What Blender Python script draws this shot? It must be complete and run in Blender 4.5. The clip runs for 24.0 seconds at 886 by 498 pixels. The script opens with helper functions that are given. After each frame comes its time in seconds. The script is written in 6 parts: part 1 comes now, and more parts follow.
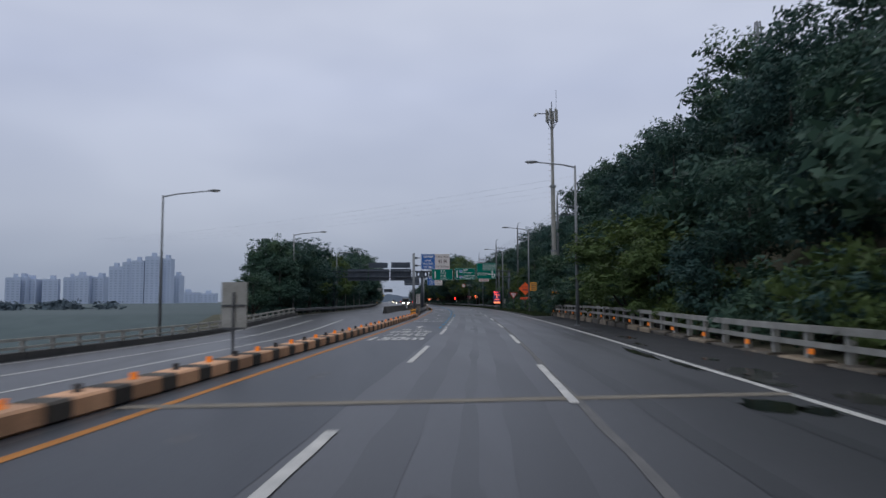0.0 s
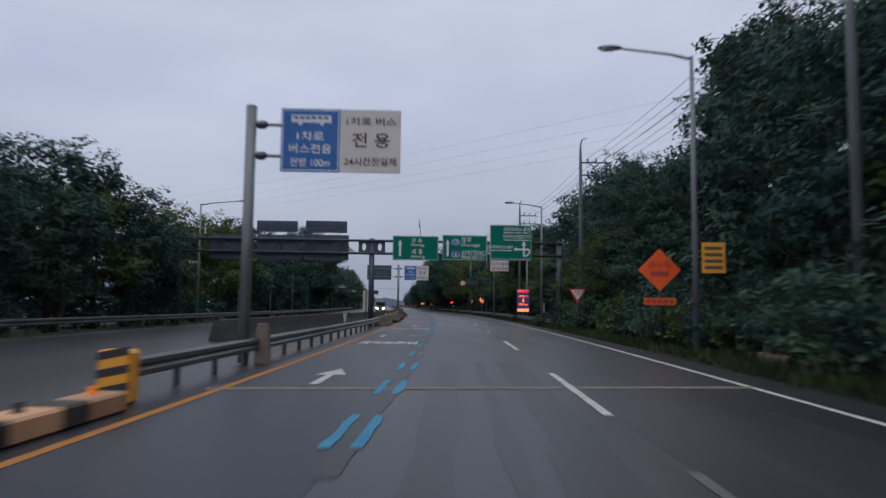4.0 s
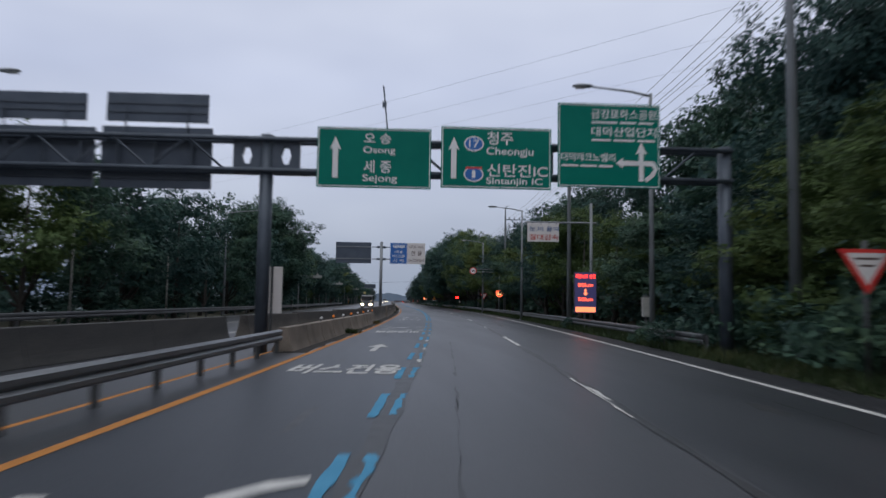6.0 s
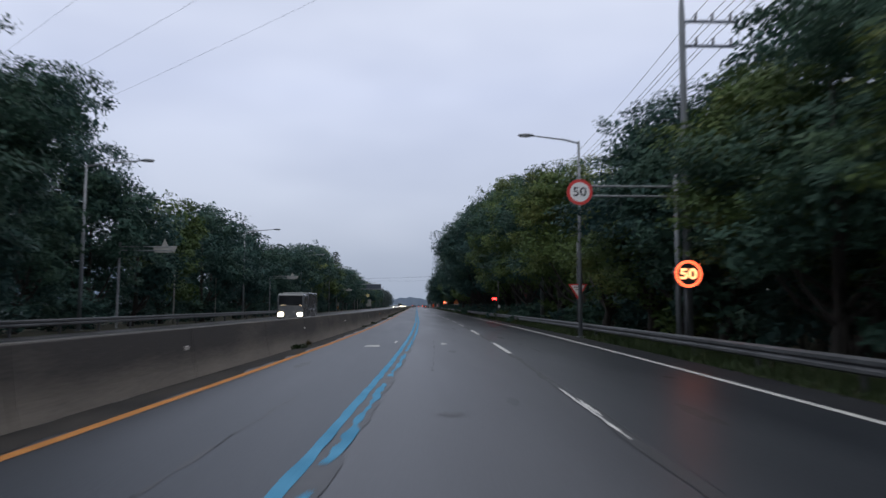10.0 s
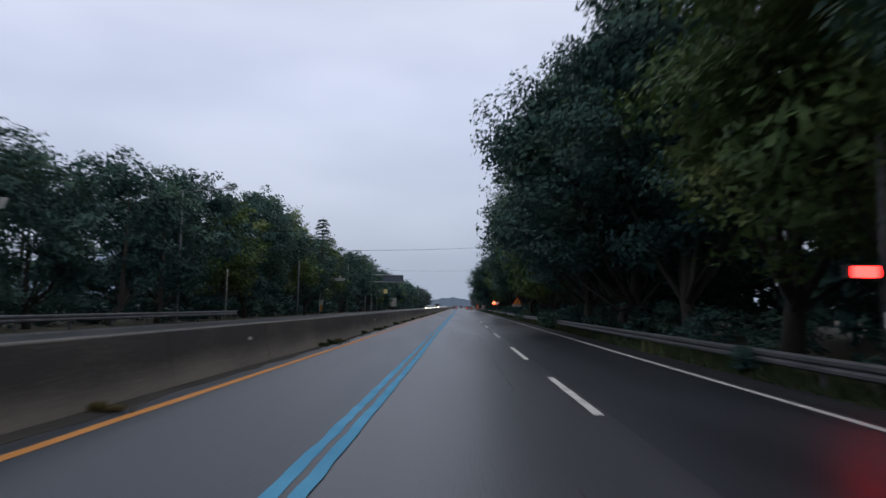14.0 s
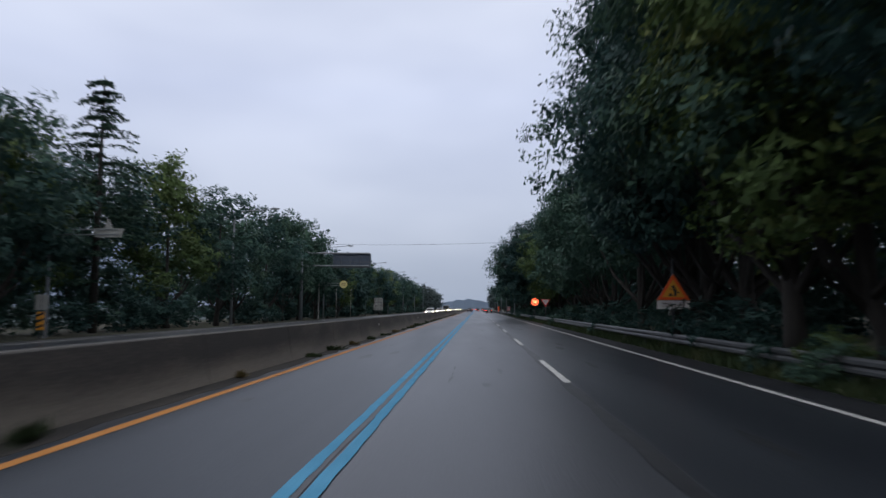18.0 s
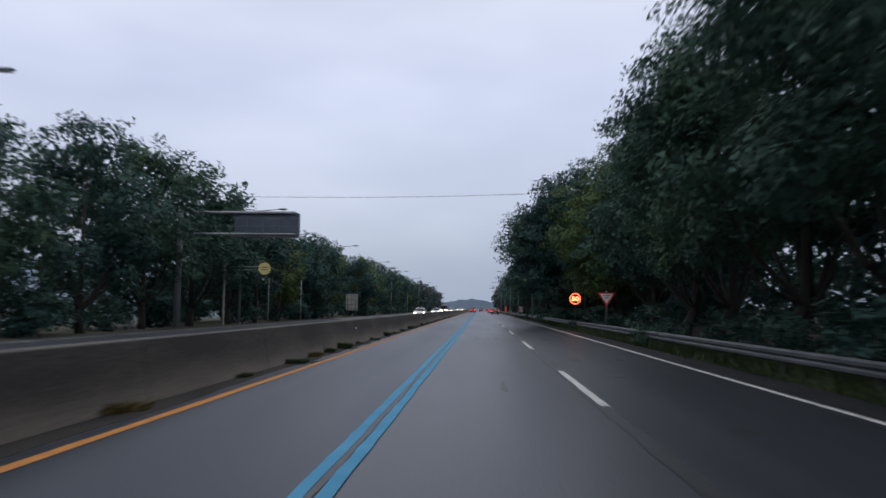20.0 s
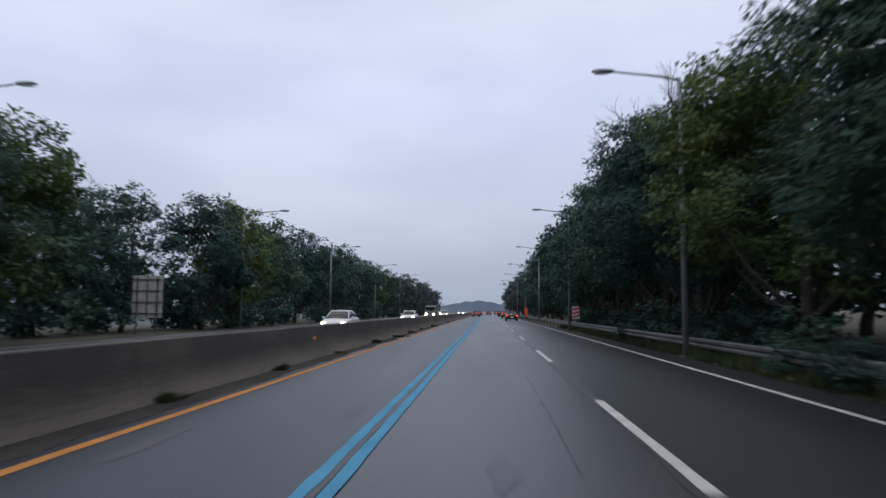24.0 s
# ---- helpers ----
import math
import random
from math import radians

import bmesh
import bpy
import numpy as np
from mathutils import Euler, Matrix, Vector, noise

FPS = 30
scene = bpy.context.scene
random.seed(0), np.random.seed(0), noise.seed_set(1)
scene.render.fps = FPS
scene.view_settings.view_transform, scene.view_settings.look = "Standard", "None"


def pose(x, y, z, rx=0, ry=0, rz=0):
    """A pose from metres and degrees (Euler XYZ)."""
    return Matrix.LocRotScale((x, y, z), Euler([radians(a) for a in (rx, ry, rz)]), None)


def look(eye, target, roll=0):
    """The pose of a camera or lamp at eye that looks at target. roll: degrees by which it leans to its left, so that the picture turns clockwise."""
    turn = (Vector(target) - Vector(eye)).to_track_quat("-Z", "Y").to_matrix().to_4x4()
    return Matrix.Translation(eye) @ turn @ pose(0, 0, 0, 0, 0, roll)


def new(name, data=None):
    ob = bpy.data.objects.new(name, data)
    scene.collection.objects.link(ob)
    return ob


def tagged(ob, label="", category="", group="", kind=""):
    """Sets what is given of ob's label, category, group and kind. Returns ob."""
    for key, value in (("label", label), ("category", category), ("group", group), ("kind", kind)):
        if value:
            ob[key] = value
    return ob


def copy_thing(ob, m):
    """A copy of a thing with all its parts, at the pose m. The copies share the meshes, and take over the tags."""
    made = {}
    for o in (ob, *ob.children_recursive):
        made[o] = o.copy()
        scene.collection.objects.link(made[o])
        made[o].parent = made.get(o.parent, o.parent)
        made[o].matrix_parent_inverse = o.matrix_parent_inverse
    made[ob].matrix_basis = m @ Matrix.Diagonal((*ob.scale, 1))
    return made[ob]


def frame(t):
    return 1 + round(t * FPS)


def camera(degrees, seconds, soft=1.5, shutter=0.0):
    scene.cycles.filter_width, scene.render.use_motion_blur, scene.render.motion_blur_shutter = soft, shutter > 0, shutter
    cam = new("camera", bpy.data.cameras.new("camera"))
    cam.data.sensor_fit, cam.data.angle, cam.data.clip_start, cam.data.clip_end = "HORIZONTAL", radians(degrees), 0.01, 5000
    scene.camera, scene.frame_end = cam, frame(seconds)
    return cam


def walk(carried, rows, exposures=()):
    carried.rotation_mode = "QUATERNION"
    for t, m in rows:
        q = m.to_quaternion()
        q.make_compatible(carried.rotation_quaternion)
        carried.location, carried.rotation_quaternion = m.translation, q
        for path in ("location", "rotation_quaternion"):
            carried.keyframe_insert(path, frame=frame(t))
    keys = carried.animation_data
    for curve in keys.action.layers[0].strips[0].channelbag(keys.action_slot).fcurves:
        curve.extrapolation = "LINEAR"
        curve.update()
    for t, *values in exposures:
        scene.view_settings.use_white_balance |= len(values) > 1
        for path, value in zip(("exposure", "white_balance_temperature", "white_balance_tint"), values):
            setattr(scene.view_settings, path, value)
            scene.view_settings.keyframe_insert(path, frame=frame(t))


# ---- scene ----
# camera: carried in a car along the middle lane
cam = camera(66.0, 24.0, 1.5, 0.5)
PATH = [
    (0.0, pose(-0.000, -0.000, 1.5, 94.344, 0.263, -6.314)),
    (0.5, pose(1.105, 6.914, 1.5, 94.412, 0.191, -6.601)),
    (1.0, pose(2.188, 13.814, 1.5, 94.387, 0.151, -6.567)),
    (1.5, pose(3.277, 20.664, 1.5, 94.487, 0.054, -6.511)),
    (2.0, pose(4.309, 27.631, 1.5, 94.566, -0.003, -6.505)),
    (2.5, pose(5.292, 34.681, 1.5, 94.618, -0.143, -6.552)),
    (4.5, pose(8.966, 62.999, 1.5, 94.769, -0.784, -6.190)),
    (5.0, pose(9.805, 70.130, 1.5, 94.638, -0.873, -6.100)),
    (5.5, pose(10.625, 77.312, 1.5, 94.446, -0.892, -5.954)),
    (6.0, pose(11.433, 84.557, 1.5, 94.376, -0.887, -5.903)),
    (6.5, pose(12.290, 91.918, 1.5, 94.464, -0.938, -5.810)),
    (7.0, pose(13.178, 99.316, 1.5, 94.476, -0.852, -5.629)),
    (7.5, pose(14.024, 106.741, 1.5, 94.483, -0.689, -5.696)),
    (8.0, pose(14.847, 114.134, 1.5, 94.564, -0.603, -5.713)),
    (8.5, pose(15.609, 121.531, 1.5, 94.619, -0.544, -5.402)),
    (9.0, pose(16.300, 128.999, 1.5, 94.564, -0.505, -4.989)),
    (9.5, pose(16.947, 136.477, 1.5, 94.646, -0.478, -4.427)),
    (10.0, pose(17.531, 143.993, 1.5, 94.708, -0.330, -3.779)),
    (10.5, pose(18.049, 151.507, 1.5, 94.795, -0.401, -3.096)),
    (12.5, pose(19.758, 182.246, 1.5, 94.845, -0.585, -1.378)),
    (13.0, pose(20.122, 190.040, 1.5, 94.747, -0.728, -0.893)),
    (13.5, pose(20.398, 197.837, 1.5, 94.853, -0.936, -0.447)),
    (14.0, pose(20.614, 205.455, 1.5, 94.745, -1.169, -0.086)),
    (14.5, pose(20.862, 213.173, 1.5, 94.729, -1.432, 0.339)),
    (15.0, pose(21.083, 221.031, 1.5, 94.735, -1.439, 0.636)),
    (15.5, pose(21.261, 229.005, 1.5, 94.816, -1.311, 0.924)),
    (16.0, pose(21.452, 237.089, 1.5, 94.849, -1.124, 0.988)),
    (16.5, pose(21.699, 245.236, 1.5, 94.956, -0.884, 1.007)),
    (17.0, pose(21.969, 253.330, 1.5, 94.991, -0.633, 1.059)),
    (17.5, pose(22.215, 261.327, 1.5, 94.905, -0.489, 1.133)),
    (18.0, pose(22.431, 269.302, 1.5, 94.935, -0.432, 1.273)),
    (18.5, pose(22.646, 277.275, 1.5, 94.923, -0.601, 1.443)),
    (20.5, pose(23.456, 309.735, 1.5, 94.948, -0.731, 1.554)),
    (21.0, pose(23.729, 317.733, 1.5, 95.053, -0.556, 1.572)),
    (21.5, pose(23.991, 325.660, 1.5, 95.063, -0.545, 1.604)),
    (22.0, pose(24.246, 333.795, 1.5, 95.034, -0.449, 1.710)),
    (22.5, pose(24.517, 341.949, 1.5, 95.030, -0.377, 1.892)),
    (23.0, pose(24.732, 350.281, 1.5, 94.998, -0.370, 2.078)),
    (23.5, pose(24.930, 358.598, 1.5, 95.086, -0.370, 2.176)),
    (24.0, pose(25.095, 366.869, 1.5, 95.144, -0.426, 2.191)),
]
EXPOSURES = [(0.0, 0.0), (5.0, 0.02), (6.0, 0.14), (7.0, 0.34), (9.0, 0.3), (14.0, 0.3), (24.0, 0.36)]
walk(cam, PATH, EXPOSURES)

# ---- light: an overcast dusk sky, with a weak broad sun behind the cloud ----
world = bpy.data.worlds.new("overcast_sky")
scene.world = world
world.use_nodes = True
wt = world.node_tree
for n in list(wt.nodes):
    wt.nodes.remove(n)
w_out = wt.nodes.new("ShaderNodeOutputWorld")
w_bg = wt.nodes.new("ShaderNodeBackground")
w_sky = wt.nodes.new("ShaderNodeTexSky")
w_sky.sky_type = "NISHITA"
w_sky.sun_disc = False
w_sky.sun_elevation = radians(6)
w_sky.sun_rotation = radians(200)
w_tc = wt.nodes.new("ShaderNodeTexCoord")
w_map = wt.nodes.new("ShaderNodeMapping")
w_map.inputs["Scale"].default_value = (1.0, 1.0, 2.6)
w_no = wt.nodes.new("ShaderNodeTexNoise")
w_no.inputs["Scale"].default_value = 1.9
w_no.inputs["Detail"].default_value = 3
w_no.inputs["Roughness"].default_value = 0.52
w_cl = wt.nodes.new("ShaderNodeValToRGB")
w_cl.color_ramp.elements[0].position, w_cl.color_ramp.elements[0].color = 0.32, (0.80, 0.82, 0.86, 1)
w_cl.color_ramp.elements[1].position, w_cl.color_ramp.elements[1].color = 0.70, (1.05, 1.05, 1.04, 1)
w_sep = wt.nodes.new("ShaderNodeSeparateXYZ")
w_gr = wt.nodes.new("ShaderNodeValToRGB")
for e, (p, c) in zip((w_gr.color_ramp.elements[0], w_gr.color_ramp.elements[1], w_gr.color_ramp.elements.new(0.14), w_gr.color_ramp.elements.new(0.36)),
                     ((0.0, (0.30, 0.355, 0.46, 1)), (1.0, (0.62, 0.68, 0.84, 1)), (0.10, (0.44, 0.485, 0.60, 1)), (0.30, (0.55, 0.60, 0.76, 1)))):
    e.position, e.color = p, c
w_mul = wt.nodes.new("ShaderNodeMix")
w_mul.data_type, w_mul.blend_type = "RGBA", "MULTIPLY"
w_mul.inputs[0].default_value = 1.0
w_mix = wt.nodes.new("ShaderNodeMix")
w_mix.data_type = "RGBA"
w_mix.inputs[0].default_value = 0.96
w_dim = wt.nodes.new("ShaderNodeMix")
w_dim.data_type, w_dim.blend_type = "RGBA", "MULTIPLY"
w_dim.inputs[0].default_value = 1.0
w_dim.inputs[7].default_value = (0.1, 0.1, 0.1, 1)
wl = wt.links.new
wl(w_tc.outputs["Generated"], w_map.inputs["Vector"])
wl(w_map.outputs[0], w_no.inputs["Vector"])
wl(w_no.outputs["Fac"], w_cl.inputs["Fac"])
wl(w_tc.outputs["Generated"], w_sep.inputs[0])
wl(w_sep.outputs["Z"], w_gr.inputs["Fac"])
wl(w_gr.outputs["Color"], w_mul.inputs[6])
wl(w_cl.outputs["Color"], w_mul.inputs[7])
wl(w_sky.outputs[0], w_dim.inputs[6])
wl(w_dim.outputs[2], w_mix.inputs[6])
wl(w_mul.outputs[2], w_mix.inputs[7])
wl(w_mix.outputs[2], w_bg.inputs["Color"])
w_bg.inputs["Strength"].default_value = 1.0
wl(w_bg.outputs[0], w_out.inputs[0])

sun = new("sun", bpy.data.lights.new("sun", "SUN"))
sun.data.energy, sun.data.angle, sun.data.color = 0.5, radians(40), (0.92, 0.96, 1.0)
sun.matrix_world = look((0, 0, 200), (40, 130, 0))


# ---- materials ----
def srgb(r, g, b):
    return tuple(((v / 255) / 12.92 if v < 10 else ((v / 255 + 0.055) / 1.055) ** 2.4) for v in (r, g, b)) + (1,)


def mat(name, c1, c2=None, rough=0.7, metal=0.0, scale=3.0, fine=40.0, bump=0.0, stretch=(1, 1, 1), per_object=0.0, spread=(0.35, 0.65), spec=0.5):
    """A surface whose colour runs between two tones by coarse and fine noise, with its own relief."""
    m = bpy.data.materials.new(name)
    m.use_nodes = True
    nt = m.node_tree
    b = nt.nodes["Principled BSDF"]
    b.inputs["Metallic"].default_value = metal
    b.inputs["Specular IOR Level"].default_value = spec
    c2 = c2 or tuple(v * 0.7 for v in c1[:3])
    tc = nt.nodes.new("ShaderNodeTexCoord")
    mp = nt.nodes.new("ShaderNodeMapping")
    mp.inputs["Scale"].default_value = stretch
    nt.links.new(tc.outputs["Object"], mp.inputs[0])
    n1 = nt.nodes.new("ShaderNodeTexNoise")
    n1.inputs["Scale"].default_value, n1.inputs["Detail"].default_value = scale, 4
    n2 = nt.nodes.new("ShaderNodeTexNoise")
    n2.inputs["Scale"].default_value, n2.inputs["Detail"].default_value = fine, 3
    nt.links.new(mp.outputs[0], n1.inputs["Vector"])
    nt.links.new(mp.outputs[0], n2.inputs["Vector"])
    add = nt.nodes.new("ShaderNodeMath")
    add.operation = "MULTIPLY_ADD"
    add.inputs[1].default_value = 0.35
    nt.links.new(n2.outputs["Fac"], add.inputs[0])
    sc = nt.nodes.new("ShaderNodeMath")
    sc.operation = "MULTIPLY"
    sc.inputs[1].default_value = 0.65
    nt.links.new(n1.outputs["Fac"], sc.inputs[0])
    nt.links.new(sc.outputs[0], add.inputs[2])
    fac = add.outputs[0]
    if per_object:
        oi = nt.nodes.new("ShaderNodeObjectInfo")
        pa = nt.nodes.new("ShaderNodeMath")
        pa.operation = "MULTIPLY_ADD"
        pa.inputs[1].default_value = per_object
        nt.links.new(oi.outputs["Random"], pa.inputs[0])
        ps = nt.nodes.new("ShaderNodeMath")
        ps.operation = "SUBTRACT"
        ps.inputs[1].default_value = per_object / 2
        nt.links.new(fac, ps.inputs[0])
        nt.links.new(ps.outputs[0], pa.inputs[2])
        fac = pa.outputs[0]
    ramp = nt.nodes.new("ShaderNodeValToRGB")
    ramp.color_ramp.elements[0].position, ramp.color_ramp.elements[0].color = spread[0], (*c1[:3], 1)
    ramp.color_ramp.elements[1].position, ramp.color_ramp.elements[1].color = spread[1], (*c2[:3], 1)
    nt.links.new(fac, ramp.inputs["Fac"])
    nt.links.new(ramp.outputs[0], b.inputs["Base Color"])
    rr = nt.nodes.new("ShaderNodeMapRange")
    rr.inputs["To Min"].default_value, rr.inputs["To Max"].default_value = max(rough - 0.1, 0.02), min(rough + 0.1, 1)
    nt.links.new(n1.outputs["Fac"], rr.inputs["Value"])
    nt.links.new(rr.outputs[0], b.inputs["Roughness"])
    if bump:
        bp = nt.nodes.new("ShaderNodeBump")
        bp.inputs["Strength"].default_value, bp.inputs["Distance"].default_value = bump, 0.01
        nt.links.new(n2.outputs["Fac"], bp.inputs["Height"])
        nt.links.new(bp.outputs[0], b.inputs["Normal"])
    return m


def glow(name, c, strength, base=(0.02, 0.02, 0.02)):
    m = bpy.data.materials.new(name)
    m.use_nodes = True
    b = m.node_tree.nodes["Principled BSDF"]
    b.inputs["Base Color"].default_value = (*base, 1)
    b.inputs["Emission Color"].default_value = (*c[:3], 1)
    b.inputs["Emission Strength"].default_value = strength
    return m


def leaf_mat(name, c1, c2, c3):
    """Leaves: tone by leaf, by tree and by patch of the crown, with some light through them."""
    m = bpy.data.materials.new(name)
    m.use_nodes = True
    nt = m.node_tree
    b = nt.nodes["Principled BSDF"]
    b.inputs["Roughness"].default_value = 0.55
    b.inputs["Specular IOR Level"].default_value = 0.12
    geo = nt.nodes.new("ShaderNodeNewGeometry")
    oi = nt.nodes.new("ShaderNodeObjectInfo")
    tc = nt.nodes.new("ShaderNodeTexCoord")
    no = nt.nodes.new("ShaderNodeTexNoise")
    no.inputs["Scale"].default_value, no.inputs["Detail"].default_value = 0.35, 2
    nt.links.new(tc.outputs["Object"], no.inputs["Vector"])
    a = nt.nodes.new("ShaderNodeMath")
    a.operation = "MULTIPLY_ADD"
    a.inputs[1].default_value = 0.16
    nt.links.new(geo.outputs["Random Per Island"], a.inputs[0])
    nt.links.new(no.outputs["Fac"], a.inputs[2])
    a2 = nt.nodes.new("ShaderNodeMath")
    a2.operation = "MULTIPLY_ADD"
    a2.inputs[1].default_value = 0.25
    nt.links.new(oi.outputs["Random"], a2.inputs[0])
    nt.links.new(a.outputs[0], a2.inputs[2])
    ramp = nt.nodes.new("ShaderNodeValToRGB")
    ramp.color_ramp.elements[0].position, ramp.color_ramp.elements[0].color = 0.5, (*c1, 1)
    ramp.color_ramp.elements[1].position, ramp.color_ramp.elements[1].color = 1.1, (*c3, 1)
    e = ramp.color_ramp.elements.new(0.82)
    e.color = (*c2, 1)
    nt.links.new(a2.outputs[0], ramp.inputs["Fac"])
    nt.links.new(ramp.outputs[0], b.inputs["Base Color"])
    tr = nt.nodes.new("ShaderNodeBsdfTranslucent")
    nt.links.new(ramp.outputs[0], tr.inputs["Color"])
    mx = nt.nodes.new("ShaderNodeMixShader")
    mx.inputs[0].default_value = 0.2
    nt.links.new(b.outputs[0], mx.inputs[1])
    nt.links.new(tr.outputs[0], mx.inputs[2])
    nt.links.new(mx.outputs[0], nt.nodes["Material Output"].inputs[0])
    return m


ASPHALT = mat("asphalt", (0.018, 0.0205, 0.027), (0.034, 0.0375, 0.046), 0.4, scale=0.5, fine=34, bump=0.22, stretch=(1, 0.1, 1), spread=(0.36, 0.66))
ASPHALT_BUS = mat("asphalt_bus_lane", (0.006, 0.0105, 0.018), (0.014, 0.0205, 0.031), 0.42, scale=0.45, fine=30, bump=0.22, stretch=(1, 0.08, 1), spread=(0.36, 0.66), spec=0.36)
ASPHALT_NEW = mat("asphalt_new", (0.0075, 0.0098, 0.0155), (0.0165, 0.02, 0.028), 0.42, scale=0.6, fine=34, bump=0.22, stretch=(1, 0.12, 1), spread=(0.38, 0.62), spec=0.45)
ASPHALT_OUT = mat("asphalt_outer_lane", (0.0115, 0.0145, 0.021), (0.023, 0.0275, 0.036), 0.4, scale=0.5, fine=34, bump=0.22, stretch=(1, 0.1, 1), spread=(0.36, 0.66))
ASPHALT_OLD = mat("asphalt_shoulder", (0.009, 0.0105, 0.0145), (0.023, 0.0245, 0.028), 0.6, scale=0.9, fine=50, bump=0.5, spec=0.2)
GUTTER = mat("gutter_dirt", (0.012, 0.012, 0.013), (0.04, 0.036, 0.033), 0.9, scale=1.3, fine=40, bump=0.7, stretch=(1, 0.4, 1), spec=0.2)
SEAL = mat("crack_sealant", (0.009, 0.0105, 0.014), (0.018, 0.02, 0.025), 0.45, scale=4, fine=60)
RUT = mat("tyre_track", (0.0085, 0.011, 0.016), (0.02, 0.0235, 0.031), 0.42, scale=0.4, fine=50, bump=0.2, stretch=(1, 0.1, 1))
PATCH = mat("pale_seam", (0.075, 0.077, 0.082), (0.12, 0.12, 0.125), 0.8, scale=2, fine=40, bump=0.4)
WET = mat("wet_asphalt", (0.004, 0.0042, 0.005), (0.009, 0.009, 0.011), 0.12, scale=2, fine=30)
JOINT = mat("joint_mortar", (0.13, 0.115, 0.095), (0.2, 0.18, 0.15), 0.85, scale=2, fine=40, bump=0.4)
PAINT_W = mat("road_paint_white", (0.317, 0.322, 0.323), (0.528, 0.522, 0.510), 0.6, scale=2.5, fine=40, bump=0.3)
PAINT_O = mat("road_paint_orange", (0.31, 0.13, 0.035), (0.43, 0.19, 0.055), 0.8, scale=2.5, fine=40, bump=0.2, spec=0.15)
PAINT_B = mat("road_paint_blue", (0.045, 0.19, 0.32), (0.085, 0.27, 0.43), 0.8, scale=1.2, fine=30, bump=0.2, spec=0.12)
# Warm tone: the tint of headlights is put into this concrete's colour.
CONCRETE = mat("concrete", (0.21, 0.175, 0.145), (0.1, 0.085, 0.072), 0.88, scale=0.9, fine=25, bump=0.4)
CONCRETE_DARK = mat("sooty_concrete", (0.03, 0.031, 0.034), (0.062, 0.061, 0.06), 0.9, scale=1.0, fine=22, bump=0.4, stretch=(1, 0.35, 1.6))
LINE_GREY = mat("line_grey", (0.32, 0.35, 0.42), (0.36, 0.39, 0.46), 0.6)
def darkened(name, top, foot, z0, z1):
    """Concrete in a dark tone above, with streaks, running paler towards its foot."""
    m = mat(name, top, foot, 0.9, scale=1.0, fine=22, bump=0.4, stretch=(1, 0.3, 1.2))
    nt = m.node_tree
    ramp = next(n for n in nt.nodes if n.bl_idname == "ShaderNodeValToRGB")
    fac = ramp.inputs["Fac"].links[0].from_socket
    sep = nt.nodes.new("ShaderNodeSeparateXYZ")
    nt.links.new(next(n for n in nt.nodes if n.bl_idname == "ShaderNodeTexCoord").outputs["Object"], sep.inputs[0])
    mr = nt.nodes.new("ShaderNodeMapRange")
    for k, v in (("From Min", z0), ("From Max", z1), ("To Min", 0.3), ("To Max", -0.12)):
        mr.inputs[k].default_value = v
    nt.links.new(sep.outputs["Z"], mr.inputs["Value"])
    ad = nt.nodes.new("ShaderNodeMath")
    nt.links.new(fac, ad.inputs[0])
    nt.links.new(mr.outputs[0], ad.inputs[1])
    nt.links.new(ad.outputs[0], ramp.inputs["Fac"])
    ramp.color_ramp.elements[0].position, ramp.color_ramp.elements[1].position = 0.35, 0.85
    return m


MEDIAN_WALL = darkened("median_wall_concrete", (0.044, 0.041, 0.041), (0.19, 0.168, 0.146), 0.0, 0.6)
CONCRETE_RAIL = mat("pale_concrete", (0.34, 0.34, 0.32), (0.2, 0.2, 0.185), 0.85, scale=1.3, fine=30, bump=0.3)
KERB_WORN = mat("kerb_worn_paint", (0.24, 0.19, 0.135), (0.07, 0.062, 0.052), 0.85, scale=1.6, fine=24, bump=0.5, per_object=0.4)
KERB_Y = mat("kerb_yellow", (0.6, 0.34, 0.2), (0.36, 0.205, 0.12), 0.75, scale=2.2, fine=30, bump=0.4, per_object=0.5)
KERB_K = mat("kerb_black", (0.016, 0.016, 0.016), (0.05, 0.045, 0.04), 0.8, scale=3, fine=30, bump=0.4, per_object=0.4)
GALV = mat("galvanised_steel", (0.05, 0.054, 0.058), (0.115, 0.12, 0.127), 0.55, metal=0.5, scale=3, fine=50, stretch=(1, 0.3, 1))
GALV_PALE = mat("weathered_galvanised_steel", (0.2, 0.21, 0.225), (0.085, 0.09, 0.098), 0.42, metal=0.6, scale=1.2, fine=30, bump=0.2, stretch=(1, 0.2, 1))
POLE = mat("grey_pole_paint", (0.15, 0.165, 0.18), (0.22, 0.235, 0.25), 0.5, metal=0.2, scale=2, fine=40, stretch=(1, 1, 0.3))
GANTRY = mat("gantry_steel", (0.045, 0.058, 0.078), (0.08, 0.098, 0.125), 0.5, metal=0.3, scale=2, fine=40)
SIGN_BACK = mat("sign_back", (0.045, 0.06, 0.085), (0.078, 0.096, 0.125), 0.5, metal=0.3, scale=1.5, fine=30)
SIGN_GREEN = mat("sign_green", (0.0, 0.14, 0.105), (0.002, 0.17, 0.125), 0.45, scale=1.2, fine=30, spec=0.12)
SIGN_WHITE = mat("sign_white", (0.62, 0.62, 0.62), (0.74, 0.74, 0.74), 0.4, scale=1.5, fine=40)
SIGN_CREAM = mat("sign_cream", (0.56, 0.53, 0.52), (0.66, 0.62, 0.6), 0.45, scale=1.5, fine=40)
